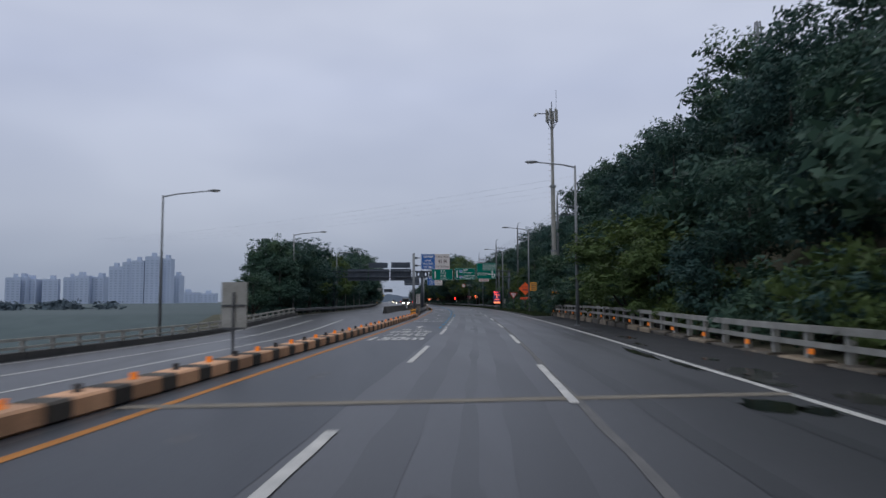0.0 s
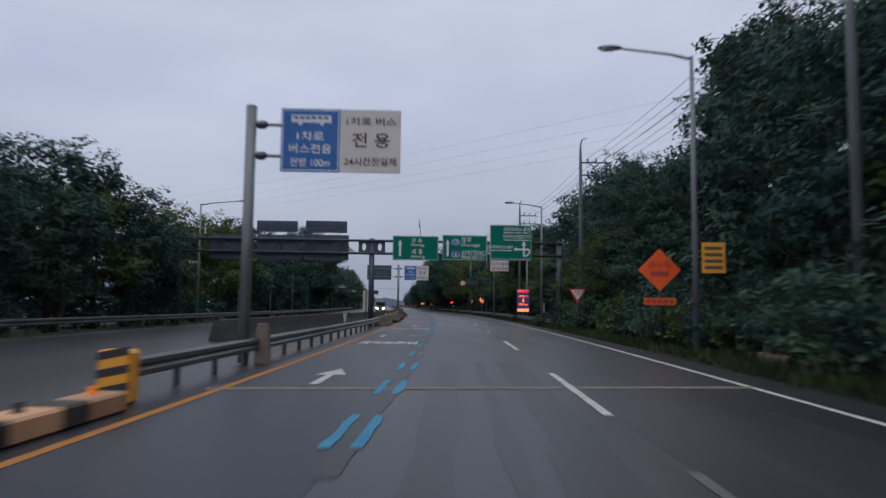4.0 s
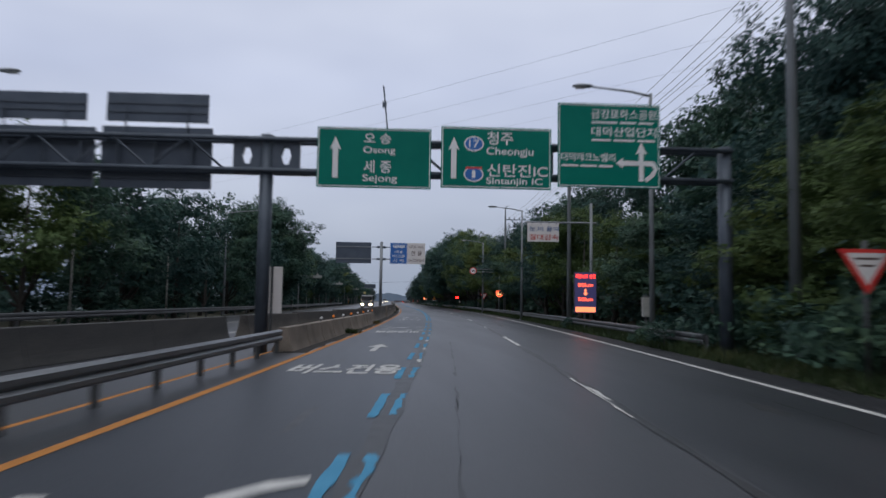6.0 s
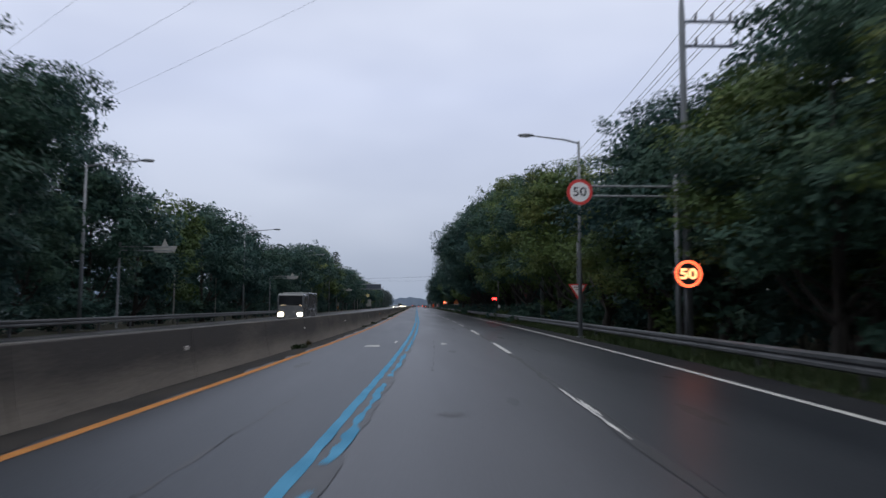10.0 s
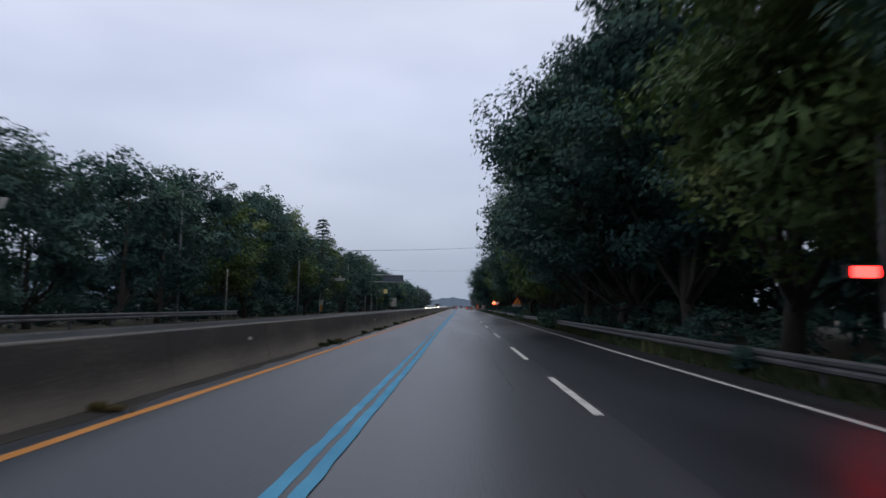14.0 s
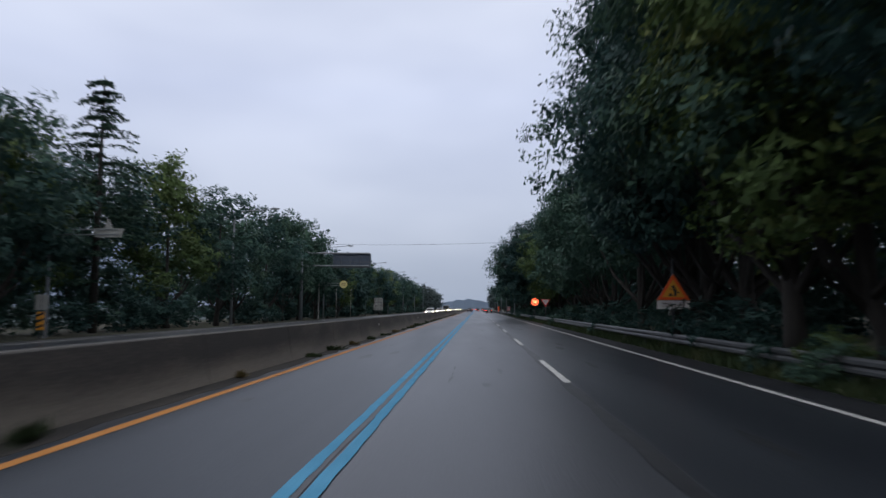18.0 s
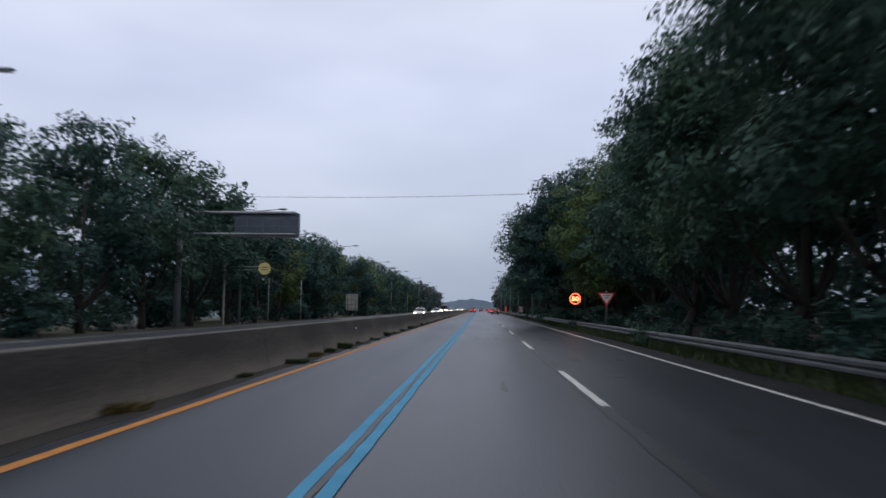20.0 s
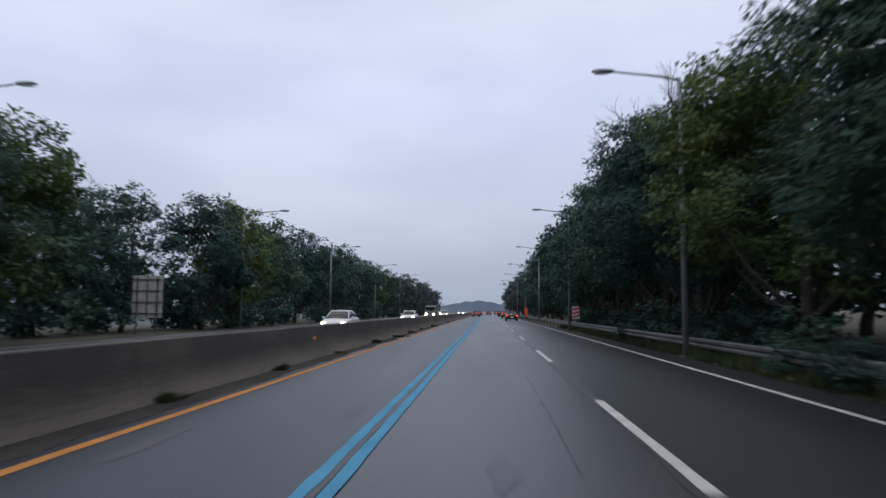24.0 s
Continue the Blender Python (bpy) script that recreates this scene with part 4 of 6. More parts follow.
def rail_fence(name, label, y0, y1, d, z, bay, rails, kerb_h):
    """A concrete fence: posts, two rails and a low kerb under it."""
    t = thing(name, label, "fence")
    ys = span(y0, y1, bay)
    pm = bpy.data.meshes.new("post")
    b = bx((0, 0, 0.4), (0.17, 0.17, 0.86), None, 0.015)
    b.to_mesh(pm)
    b.free()
    for i, y in enumerate(ys):
        link("post", pm, CONCRETE_RAIL, t).location = P(y, d, z(y))
        if i + 1 < len(ys):
            for lo_, hi_ in rails:
                sweep([(-0.16, lo_), (-0.16, hi_), (-0.04, hi_), (-0.04, lo_)] if d > 0 else [(0.04, lo_), (0.04, hi_), (0.16, hi_), (0.16, lo_)], [y, ys[i + 1] - 0.02], d, "rail", CONCRETE_RAIL, t, z)
    y = y0
    while y < y1 - 1:
        if d > 0:
            sweep([(-0.42, -0.3), (-0.4, kerb_h - 0.04), (-0.36, kerb_h), (0.2, kerb_h), (0.2, -0.3)], [y, y + 1.85], d, "kerb_stone", KERB_WORN, t, z)
            sweep([(-0.36, -0.3), (-0.36, kerb_h - 0.06), (0.2, kerb_h - 0.06), (0.2, -0.3)], [y + 1.87, y + 2.5], d, "dark_kerb_stone", KERB_K, t, z)
        else:
            sweep([(-0.3, -0.1), (-0.3, kerb_h), (0.2, kerb_h), (0.2, -0.1)], [y, y + 2.46], d, "kerb_stone", CONCRETE_DARK, t, z)
        y += 2.5
    return t


def bank(y):
    return 0.24 * ramp01(y, 16, 44)


rail_fence("concrete_fence", "pale concrete post and rail fence on a worn kerb", -20, 74.5, 6.85, bank, 1.9, ((0.35, 0.48), (0.7, 0.87)), 0.06)
rail_fence("concrete_fence", "pale concrete post and rail fence above the river plain", -60, 74, -20.4, low, 2.0, ((0.42, 0.52), (0.74, 0.86)), 0.28)
rt = thing("fence_reflectors", "amber reflectors on the kerb under the fence", "reflector", kind="stuff")
bm = bmesh.new()
for y in span(0, 72, 3.8):
    box(bm, P(y, 6.5, 0.27 + bank(y)), (0.05, 0.16, 0.13))
part("amber_lens", bm, AMBER, rt)


# ---- lamps, poles and wires ----
def street_lamp(label, height, arm):
    t = thing("street_lamp", label, "street lamp")
    part("pole", tube([(0, 0, 0), (0, 0, height * 0.55), (0, 0, height - 0.25)], [0.11, 0.085, 0.06], 10), POLE, t, smooth=True)
    part("base_plate", bx((0, 0, 0.02), (0.36, 0.36, 0.06), None, 0.01), POLE, t)
    part("arm", tube([(0, 0, height - 0.35), (-0.25 * arm, 0, height - 0.18), (-0.8 * arm, 0, height)], [0.05, 0.045, 0.035], 8), POLE, t, smooth=True)
    bm = bmesh.new()
    bmesh.ops.create_uvsphere(bm, u_segments=12, v_segments=8, radius=1)
    bmesh.ops.scale(bm, vec=(0.42, 0.16, 0.085), verts=bm.verts)
    bmesh.ops.translate(bm, vec=(-0.9 * arm, 0, height + 0.02), verts=bm.verts)
    h = part("lamp_head", bm, POLE, t, smooth=True)
    part("lens", bx((-0.9 * arm - 0.08, 0, height - 0.055), (0.4, 0.2, 0.03), None, 0.01), SIGN_WHITE, h)
    return t


lamp = street_lamp("unlit grey street lamp with a single arm over the shoulder", 9.85, 2.9)
lamp.matrix_world = pose(*P(39.6, 4.65), 0, 0, heading(39.6))
tagged(lamp, group="street lamps of the right verge")
copy_thing(lamp, pose(*P(109.4, 5.25), 0, 0, heading(109.4)))
copy_thing(lamp, pose(*P(76.3, 5.4), 0, 0, heading(76)))
for y in (8.5, 143.2, 176.6, 390.2, 423, 456, 489, 522, 555, 588):
    copy_thing(lamp, pose(*P(y, 4.75), 0, 0, heading(y)))
lampl = street_lamp("unlit grey street lamp with a single arm over the other carriageway", 9.4, 3.7)
lampl.matrix_world = pose(*P(45.2, -21.7, low(45.2)), 0, 0, heading(45.2) + 180)
tagged(lampl, group="street lamps of the left verge")
for y in (10, 79, 110, 147, 182.5, 217.1, 253, 288, 324, 357, 390, 421, 452, 486, 520, 555):
    copy_thing(lampl, pose(*P(y, -21.6, low(y)), 0, 0, heading(y) + 180))


def utility_pole(label, height):
    t = thing("utility_pole", label, "utility pole")
    part("pole", tube([(0, 0, -0.3), (0, 0, height - 1.6), (0, 0, height - 0.5), (0.12, 0, height - 0.1), (0.45, 0, height)], [0.17, 0.11, 0.06, 0.045, 0.04], 10), POLE, t, smooth=True)
    for z in (height - 1.75, height - 2.65):
        part("crossarm", bx((0.95, 0, z), (2.0, 0.09, 0.09), None, 0.01), GANTRY, t)
        for x in (0.5, 1.1, 1.75):
            part("insulator", tube([(x, 0, z + 0.04), (x, 0, z + 0.14), (x, 0, z + 0.17), (x, 0, z + 0.3)], [0.03, 0.06, 0.04, 0.05], 8), SIGN_DARK, t)
    return t


UP = [(72, 8.2), (101.9, 6.9), (130.4, 6.25), (167, 6.4), (200, 7.0)]
up = utility_pole("grey utility pole with two crossarms and insulators", 13.4)
up.matrix_world = pose(*P(*UP[1]), 0, 0, heading(101.9))
tagged(up, group="utility poles of the right verge")
for y, d in UP[:1] + UP[2:]:
    copy_thing(up, pose(*P(y, d), 0, 0, heading(y)))


def wire(name, a, b, sag, r, label):
    pts = [Vector(a).lerp(Vector(b), i / 14) - Vector((0, 0, sag * 4 * (i / 14) * (1 - i / 14))) for i in range(15)]
    w = part(name, tube(pts, r, 5), LINE_GREY if name == "high_voltage_line" else SIGN_DARK, None, label)
    tagged(w, category="cable")
    return w


for (ya, da), (yb, db) in zip(UP, UP[1:]):
    for x in (0.5, 1.1, 1.75):
        for z in (11.95, 11.05):
            tagged(wire("power_cable", P(ya, da + x, z), P(yb, db + x, z), 0.35, 0.011, "thin dark power cable strung between utility poles"), group="cables of the utility poles")
for k in range(4):
    o = 4.5 * k
    tagged(wire("high_voltage_line", (66 + o, 116 + o, 29), (-110 + o, 290 + o, 27), 2.5, 0.013, "thin overhead transmission line crossing high above the road"), group="transmission lines")
wire("overhead_cable", P(264.7, -30, 6.6), P(264.7, 13, 7.9), 1.05, 0.013, "thin cable slung across the road between the trees")
wire("overhead_cable", P(344.5, -32, 8.9), P(344.5, 13, 9.5), 0.75, 0.013, "thin cable slung across the road between the trees")

mast = thing("antenna_mast", "tall pale steel antenna mast with a ring of aerials", "antenna mast", pose(18.2, 65.2, 0) @ Matrix.Scale(1.06, 4))
part("pole", tube([(0, 0, 0), (0, 0, 6), (0, 0, 6.02), (0, 0, 12), (0, 0, 12.02), (0, 0, 18.6)], [0.26, 0.26, 0.2, 0.2, 0.15, 0.13], 12), CONCRETE_RAIL, mast, smooth=False)
for z in (6, 12):
    part("flange", tube([(0, 0, z - 0.08), (0, 0, z + 0.08)], 0.31, 12), POLE, mast)
for k in range(28):
    part("step_bolt", bx((-0.26, 0, 4 + k * 0.5), (0.2, 0.03, 0.03)), POLE, mast)
for z in (18.2, 19.0):
    pts = [(0.5 * math.cos(a), 0.5 * math.sin(a), z) for a in [2 * math.pi * i / 12 for i in range(13)]]
    part("ring", tube(pts, 0.03, 6), GANTRY, mast)
for i in range(6):
    a = 2 * math.pi * i / 6
    part("aerial_panel", bx((0.5 * math.cos(a), 0.5 * math.sin(a), 18.7), (0.16, 0.16, 1.2), None, 0.02), CONCRETE_RAIL, mast)
    part("stay", tube([(0, 0, 17.2), (0.5 * math.cos(a), 0.5 * math.sin(a), 18.2)], 0.025, 5), GANTRY, mast)
part("whip_aerial", tube([(0.45, 0, 19), (0.45, 0, 21.2)], 0.02, 5), GANTRY, mast)
part("top_spike", tube([(0, 0, 18.6), (0, 0, 20.1)], 0.04, 6), GANTRY, mast)
arm = part("camera_arm", tube([(0, 0, 18.9), (-1.6, 0, 18.9)], 0.04, 6), GANTRY, mast)
part("camera_box", bx((-1.6, -0.1, 18.75), (0.25, 0.45, 0.22), None, 0.02), SIGN_WHITE, arm)

pyl = thing("lattice_pylon", "grey lattice transmission pylon on the wooded hilltop", "pylon", pose(47.4, 76.5, 13.0) @ Matrix.Scale(0.66, 4))
for sx_ in (-1, 1):
    for sy_ in (-1, 1):
        part("leg", tube([(2.4 * sx_, 2.4 * sy_, 0), (0.9 * sx_, 0.9 * sy_, 22), (0.3 * sx_, 0.3 * sy_, 34)], 0.16, 5), POLE, pyl)
for i in range(9):
    z0, z1 = 3.4 * i, 3.4 * (i + 1)
    w0, w1 = 2.4 - 0.068 * z0 * 0.95, 2.4 - 0.068 * z1 * 0.95
    for sx_ in (-1, 1):
        part("brace", tube([(w0 * sx_, -w0, z0), (-w1 * sx_, -w1, z1)], 0.09, 4), POLE, pyl)
        part("brace", tube([(w0 * sx_, w0, z0), (-w1 * sx_, w1, z1)], 0.09, 4), POLE, pyl)
for z in (21, 26, 31):
    part("crossarm", tube([(-4.6, 0, z), (0, 0, z + 0.7), (4.6, 0, z)], [0.07, 0.16, 0.07], 4), POLE, pyl)


# ---- signs ----
def arrow_up(x, z, w, h, stem):
    return [(x - stem / 2, z), (x + stem / 2, z), (x + stem / 2, z + h * 0.72), (x + w / 2, z + h * 0.68), (x, z + h), (x - w / 2, z + h * 0.68), (x - stem / 2, z + h * 0.72)]


def panel(name, x0, z0, x1, z1, material, parent, back=0.05, border=None, y=0.0, label=""):
    bm = prism(rect(x0, z0, x1, z1), back)
    bmesh.ops.translate(bm, vec=(0, y, 0), verts=bm.verts)
    o = part(name, bm, material, parent, label)
    if border:
        e, w = 0.03, 0.022
        for q in (rect(x0 + e, z0 + e, x1 - e, z0 + e + w), rect(x0 + e, z1 - e - w, x1 - e, z1 - e), rect(x0 + e, z0 + e + w, x0 + e + w, z1 - e - w), rect(x1 - e - w, z0 + e + w, x1 - e, z1 - e - w)):
            flat(q, y - 0.006, border, o, "border_line")
    return o


def bus_icon(x, z, w, h, parent, y):
    flat(rect(x, z + h * 0.28, x + w, z + h), y, SIGN_WHITE, parent, "bus_symbol")
    for i in range(6):
        flat(rect(x + w * (0.06 + 0.15 * i), z + h * 0.62, x + w * (0.06 + 0.15 * i) + w * 0.11, z + h * 0.88), y - 0.004, SIGN_BLUE, parent, "bus_window")
    for i in (0.22, 0.76):
        flat(disc(h * 0.2, 12, x + w * i, z + h * 0.22), y - 0.004, SIGN_WHITE, parent, "bus_wheel")


def bus_lane_sign(y, d, zt, w, h, third, label, back):
    """A post in the median with a blue and a cream board on two arms."""
    t = thing("bus_lane_sign", label, "road sign", pose(*P(y, d - 0.8), 0, 0, heading(y) * 0.6))
    part("post", tube([(0, 0, 0), (0, 0, zt + 0.05)], 0.14, 14), POLE, t, smooth=True)
    part("post_cap", tube([(0, 0, zt + 0.05), (0, 0, zt + 0.09)], [0.15, 0.1], 14), POLE, t)
    part("post_foot", prism([(-0.2, 0), (0.2, 0), (0.13, 1.0), (-0.13, 1.0)], 0.26), CONCRETE, t).location = (0.5, -0.2, 0)
    zb = zt - h
    for z in (zb + 0.42, zt - 0.42):
        a = part("arm", tube([(-0.9 if back else 0, 0, z), (1.0, 0, z)], 0.045, 8), POLE, t)
        for x in (-0.28, 0.28) if back else (0.28,):
            part("clamp", tube([(x - 0.16, 0, z), (x - 0.08, 0, z), (x + 0.08, 0, z), (x + 0.16, 0, z)], [0.05, 0.11, 0.11, 0.05], 8), GANTRY, a)
    x0 = 0.8
    hw = w * 0.49
    b = panel("blue_board", x0, zb, x0 + hw, zt, SIGN_BLUE, t, 0.05, SIGN_WHITE, -0.1)
    yy = -0.112
    bus_icon(x0 + hw * 0.17, zt - h * 0.27, hw * 0.68, h * 0.17, b, yy)
    sign_text("1차로", x0 + hw * 0.27, zb + h * 0.49, hw * 0.46, h * 0.15, SIGN_WHITE, b, yy)
    sign_text("버스전용", x0 + hw * 0.14, zb + h * 0.29, hw * 0.72, h * 0.15, SIGN_WHITE, b, yy)
    sign_text(third, x0 + hw * 0.16, zb + h * 0.08, hw * 0.68, h * 0.14, SIGN_WHITE, b, yy)
    c = panel("cream_board", x0 + hw + 0.01, zb, x0 + w, zt, SIGN_CREAM, t, 0.05, None, -0.1)
    xc = x0 + hw + 0.01
    cw = w - hw - 0.01
    sign_text("1차로 버스", xc + cw * 0.1, zb + h * 0.75, cw * 0.82, h * 0.13, INK_BROWN, c, yy, thick=0.006)
    sign_text("전 용", xc + cw * 0.2, zb + h * 0.4, cw * 0.62, h * 0.23, INK_BROWN, c, yy)
    sign_text("24시간전일제", xc + cw * 0.07, zb + h * 0.11, cw * 0.86, h * 0.13, INK_BROWN, c, yy, thick=0.006)
    if back:
        k = panel("sign_back", -0.95 - w, zb, -0.95, zt, SIGN_BACK, t, 0.04, None, 0.05)
        for z in (zb + 0.42, zt - 0.42):
            part("stiffener", bx((-0.95 - w / 2, 0.02, z), (w * 0.98, 0.05, 0.09)), POLE, k)
    return t


bus_lane_sign(73.8, -6.8, 6.57, 3.1, 1.66, "전방 100m", "blue and cream bus lane sign on a grey post", False)
bus_lane_sign(148.0, -7.0, 6.84, 3.25, 1.95, "시 작", "blue and cream bus lane start sign on a grey post", True)

mp_ = panel("notice_plate", -0.35, 1.95, 0.35, 2.2, SIGN_YELLOW, mast, 0.02, None, -0.3, "small yellow notice plate")
flat(rect(-0.27, 2.04, 0.27, 2.11), -0.306, INK_BROWN, mp_, "lettering_bar")

# gantry
GY = 104.0
gan = thing("sign_gantry", "dark steel truss gantry spanning both carriageways on posts", "sign gantry", pose(8.62, GY + 0.3, 0.08, 0, 0, heading(GY) * 0.5) @ Matrix.Diagonal((0.955, 1, 1, 1)))
part("post", tube([(-0.3, 0, -0.3), (-0.3, 0, 6.1)], 0.2, 14), GANTRY, gan, smooth=True)
part("post", tube([(13.75, 0, -0.3), (13.75, 0, 6.1)], 0.2, 14), GANTRY, gan, smooth=True)
part("post", tube([(-14.3, 0, -0.3), (-14.3, 0, 6.1)], 0.2, 14), GANTRY, gan, smooth=True)
for z in (5.05, 5.95):
    for yy in (-0.22, 0.22):
        part("chord", tube([(-14.5, yy, z), (13.9, yy, z)], 0.075, 10), GANTRY, gan, smooth=True)
for i in range(24):
    x = -13.6 + i * 1.1
    if abs(x + 0.3) < 1.2:
        continue
    part("brace", tube([(x, -0.22, 5.05 if i % 2 else 5.95), (x + 1.1, -0.22, 5.95 if i % 2 else 5.05)], 0.04, 6), GANTRY, gan)
    part("upright", tube([(x, 0.22, 5.05), (x, 0.22, 5.95)], 0.035, 6), GANTRY, gan)
for s_ in (-1, 1):
    # plate with a six-sided opening
    bm = bmesh.new()
    hx = [(0.5, 5.25), (0.66, 5.25), (0.74, 5.5), (0.66, 5.75), (0.5, 5.75), (0.42, 5.5)]
    ov = [(0.18, 5.0), (0.98, 5.0), (0.98, 5.5), (0.98, 6.0), (0.18, 6.0), (0.18, 5.5)]
    fr = [[bm.verts.new((x * s_, yy, z)) for x, z in ring] for yy in (-0.1, 0.1) for ring in (ov, hx)]
    for k in range(6):
        k2 = (k + 1) % 6
        bm.faces.new((fr[0][k], fr[0][k2], fr[1][k2], fr[1][k]))
        bm.faces.new((fr[2][k], fr[2][k2], fr[3][k2], fr[3][k]))
        bm.faces.new((fr[0][k], fr[0][k2], fr[2][k2], fr[2][k]))
        bm.faces.new((fr[1][k], fr[1][k2], fr[3][k2], fr[3][k]))
    bmesh.ops.recalc_face_normals(bm, faces=bm.faces)
    part("end_plate", bm, GANTRY, gan).location = (-0.3, 0, 0)
for x0, x1, z0, z1 in ((-4.85, -1.55, 4.55, 6.35), (-8.3, -5.05, 4.55, 6.3), (-11.7, -8.5, 4.55, 6.3), (-4.75, -1.7, 6.5, 7.35), (-8.35, -5.35, 6.5, 7.3)):
    x0, x1 = x0 - 0.5, x1 - 0.5
    k = panel("sign_back", x0, z0, x1, z1, SIGN_BACK, gan, 0.05, None, 0.36)
    for z in (z0 + 0.3, z1 - 0.3):
        part("stiffener", bx(((x0 + x1) / 2, 0.34, z), (x1 - x0 - 0.1, 0.03, 0.07)), GANTRY, k)
    if z0 > 6:
        for x in (x0 + 0.6, x1 - 0.6):
            part("strut", tube([(x, 0.33, 5.95), (x, 0.33, z0 + 0.4)], 0.03, 6), GANTRY, k)
SY = -0.36
g1 = panel("green_sign", 1.24, 4.59, 4.62, 6.31, SIGN_GREEN, gan, 0.06, SIGN_WHITE, SY - 0.0, "green direction sign with white letters")
fy = SY - 0.014
flat(arrow_up(1.78, 4.86, 0.34, 1.18, 0.16), fy, SIGN_WHITE, g1, "arrow")
sign_text("오 송", 2.62, 5.86, 0.8, 0.3, SIGN_WHITE, g1, fy)
sign_text("Osong", 2.6, 5.53, 0.95, 0.24, SIGN_WHITE, g1, fy)
sign_text("세 종", 2.62, 5.02, 0.82, 0.36, SIGN_WHITE, g1, fy)
sign_text("Sejong", 2.6, 4.71, 1.02, 0.26, SIGN_WHITE, g1, fy)
an = part("aerial", tube([(3.3, SY, 6.31), (3.16, SY, 7.55)], 0.022, 6), GANTRY, g1)
part("aerial_box", bx((3.2, SY, 7.0), (0.12, 0.12, 0.16), None, 0.01), GANTRY, an)
g2 = panel("green_sign", 4.92, 4.65, 8.24, 6.42, SIGN_GREEN, gan, 0.06, SIGN_WHITE, SY, "green direction sign with white letters")
flat(arrow_up(5.3, 4.92, 0.34, 1.2, 0.16), fy, SIGN_WHITE, g2, "arrow")
for cx, cz, tx in ((5.9, 5.93, "17"), (5.9, 5.05, "1")):
    flat([(cx + 0.3 * a, cz + 0.22 * b) for a, b in disc(1, 24)], fy, SIGN_WHITE, g2, "route_badge")
    flat([(cx + 0.26 * a, cz + 0.18 * b) for a, b in disc(1, 24)], fy - 0.004, SIGN_BLUE, g2, "route_badge_field")
    sign_text(tx, cx - 0.15 if len(tx) > 1 else cx - 0.05, cz - 0.11, 0.3 if len(tx) > 1 else 0.1, 0.22, SIGN_WHITE, g2, fy - 0.009)
flat(rect(5.66, 5.2, 6.14, 5.26), fy - 0.006, SIGN_RED, g2, "badge_bar")
sign_text("청주", 6.3, 5.92, 0.78, 0.38, SIGN_WHITE, g2, fy)
sign_text("Cheongju", 6.28, 5.56, 1.42, 0.29, SIGN_WHITE, g2, fy)
sign_text("신탄진IC", 6.3, 5.0, 1.84, 0.36, SIGN_WHITE, g2, fy)
sign_text("Sintanjin IC", 6.28, 4.72, 1.7, 0.25, SIGN_WHITE, g2, fy)
g3 = panel("green_sign", 8.44, 4.75, 11.56, 7.2, SIGN_GREEN, gan, 0.06, SIGN_WHITE, SY - 0.05, "green junction sign with white letters and arrows")
f3 = fy - 0.05
sign_text("금강로하스공원", 9.45, 6.76, 2.0, 0.28, SIGN_WHITE, g3, f3)
for a, b in ((9.46, 10.25), (10.33, 10.83), (10.91, 11.36)):
    flat(rect(a, 6.62, b, 6.68), f3, SIGN_WHITE, g3, "small_lettering_bar")
sign_text("대덕산업단지", 9.45, 6.24, 2.0, 0.28, SIGN_WHITE, g3, f3)
for a, b in ((9.46, 10.05), (10.13, 10.78), (10.86, 11.4)):
    flat(rect(a, 6.1, b, 6.16), f3, SIGN_WHITE, g3, "small_lettering_bar")
sign_text("대덕테크노밸리", 8.53, 5.5, 1.65, 0.24, SIGN_WHITE, g3, f3)
for a, b in ((8.55, 9.05), (9.11, 9.62), (9.68, 10.1)):
    flat(rect(a, 5.34, b, 5.4), f3, SIGN_WHITE, g3, "small_lettering_bar")
flat(arrow_up(10.98, 4.95, 0.34, 1.15, 0.14), f3, SIGN_WHITE, g3, "arrow")
flat([(10.2, 5.47), (10.42, 5.32), (10.42, 5.4), (11.3, 5.4), (11.36, 5.3), (11.24, 5.15), (11.06, 5.02), (11.14, 4.92), (11.38, 5.1), (11.48, 5.32), (11.4, 5.5), (11.32, 5.54), (10.42, 5.54), (10.42, 5.62)], f3 - 0.004, SIGN_WHITE, g3, "turn_arrow")

# rain warning board on an arm
rs = thing("weather_sign", "white rain and snow warning board hanging from a grey arm", "road sign", pose(*P(122.4, 5.9, 0.08), 0, 0, heading(121.5)))
part("post", tube([(0, 0, -0.3), (0, 0, 7.15)], [0.1, 0.075], 10), POLE, rs, smooth=True)
part("arm", tube([(0.3, 0, 6.02), (-3.75, 0, 6.02)], 0.05, 8), POLE, rs)
rb = panel("board", -3.66, 4.9, -1.86, 5.98, SIGN_CREAM, rs, 0.04, SIGN_WHITE, -0.05)
for x in (-3.4, -2.9, -2.4, -2.0):
    part("hanger", bx((x, -0.03, 5.97), (0.05, 0.05, 0.14)), GANTRY, rb)
sign_text("눈,비 올때", -3.55, 5.48, 1.68, 0.3, INK_BLUE, rb, -0.062)
sign_text("절대감속", -3.55, 5.0, 1.68, 0.32, INK_RED, rb, -0.062)


def pole_sign(name, label, y, d, height, category="road sign"):
    t = thing(name, label, category, pose(*P(y, d), 0, 0, heading(y)))
    part("post", tube([(0, 0, -0.1), (0, 0, height)], 0.045, 8), GALV, t, smooth=True)
    return t


# speed display
led = thing("speed_display", "lit red speed display on a pole by the guard rail", "led sign", pose(*P(121.85, 5.42), 0, 0, heading(121)))
part("post", tube([(0, 0.12, 0), (0, 0.12, 3.0)], 0.06, 8), POLE, led)
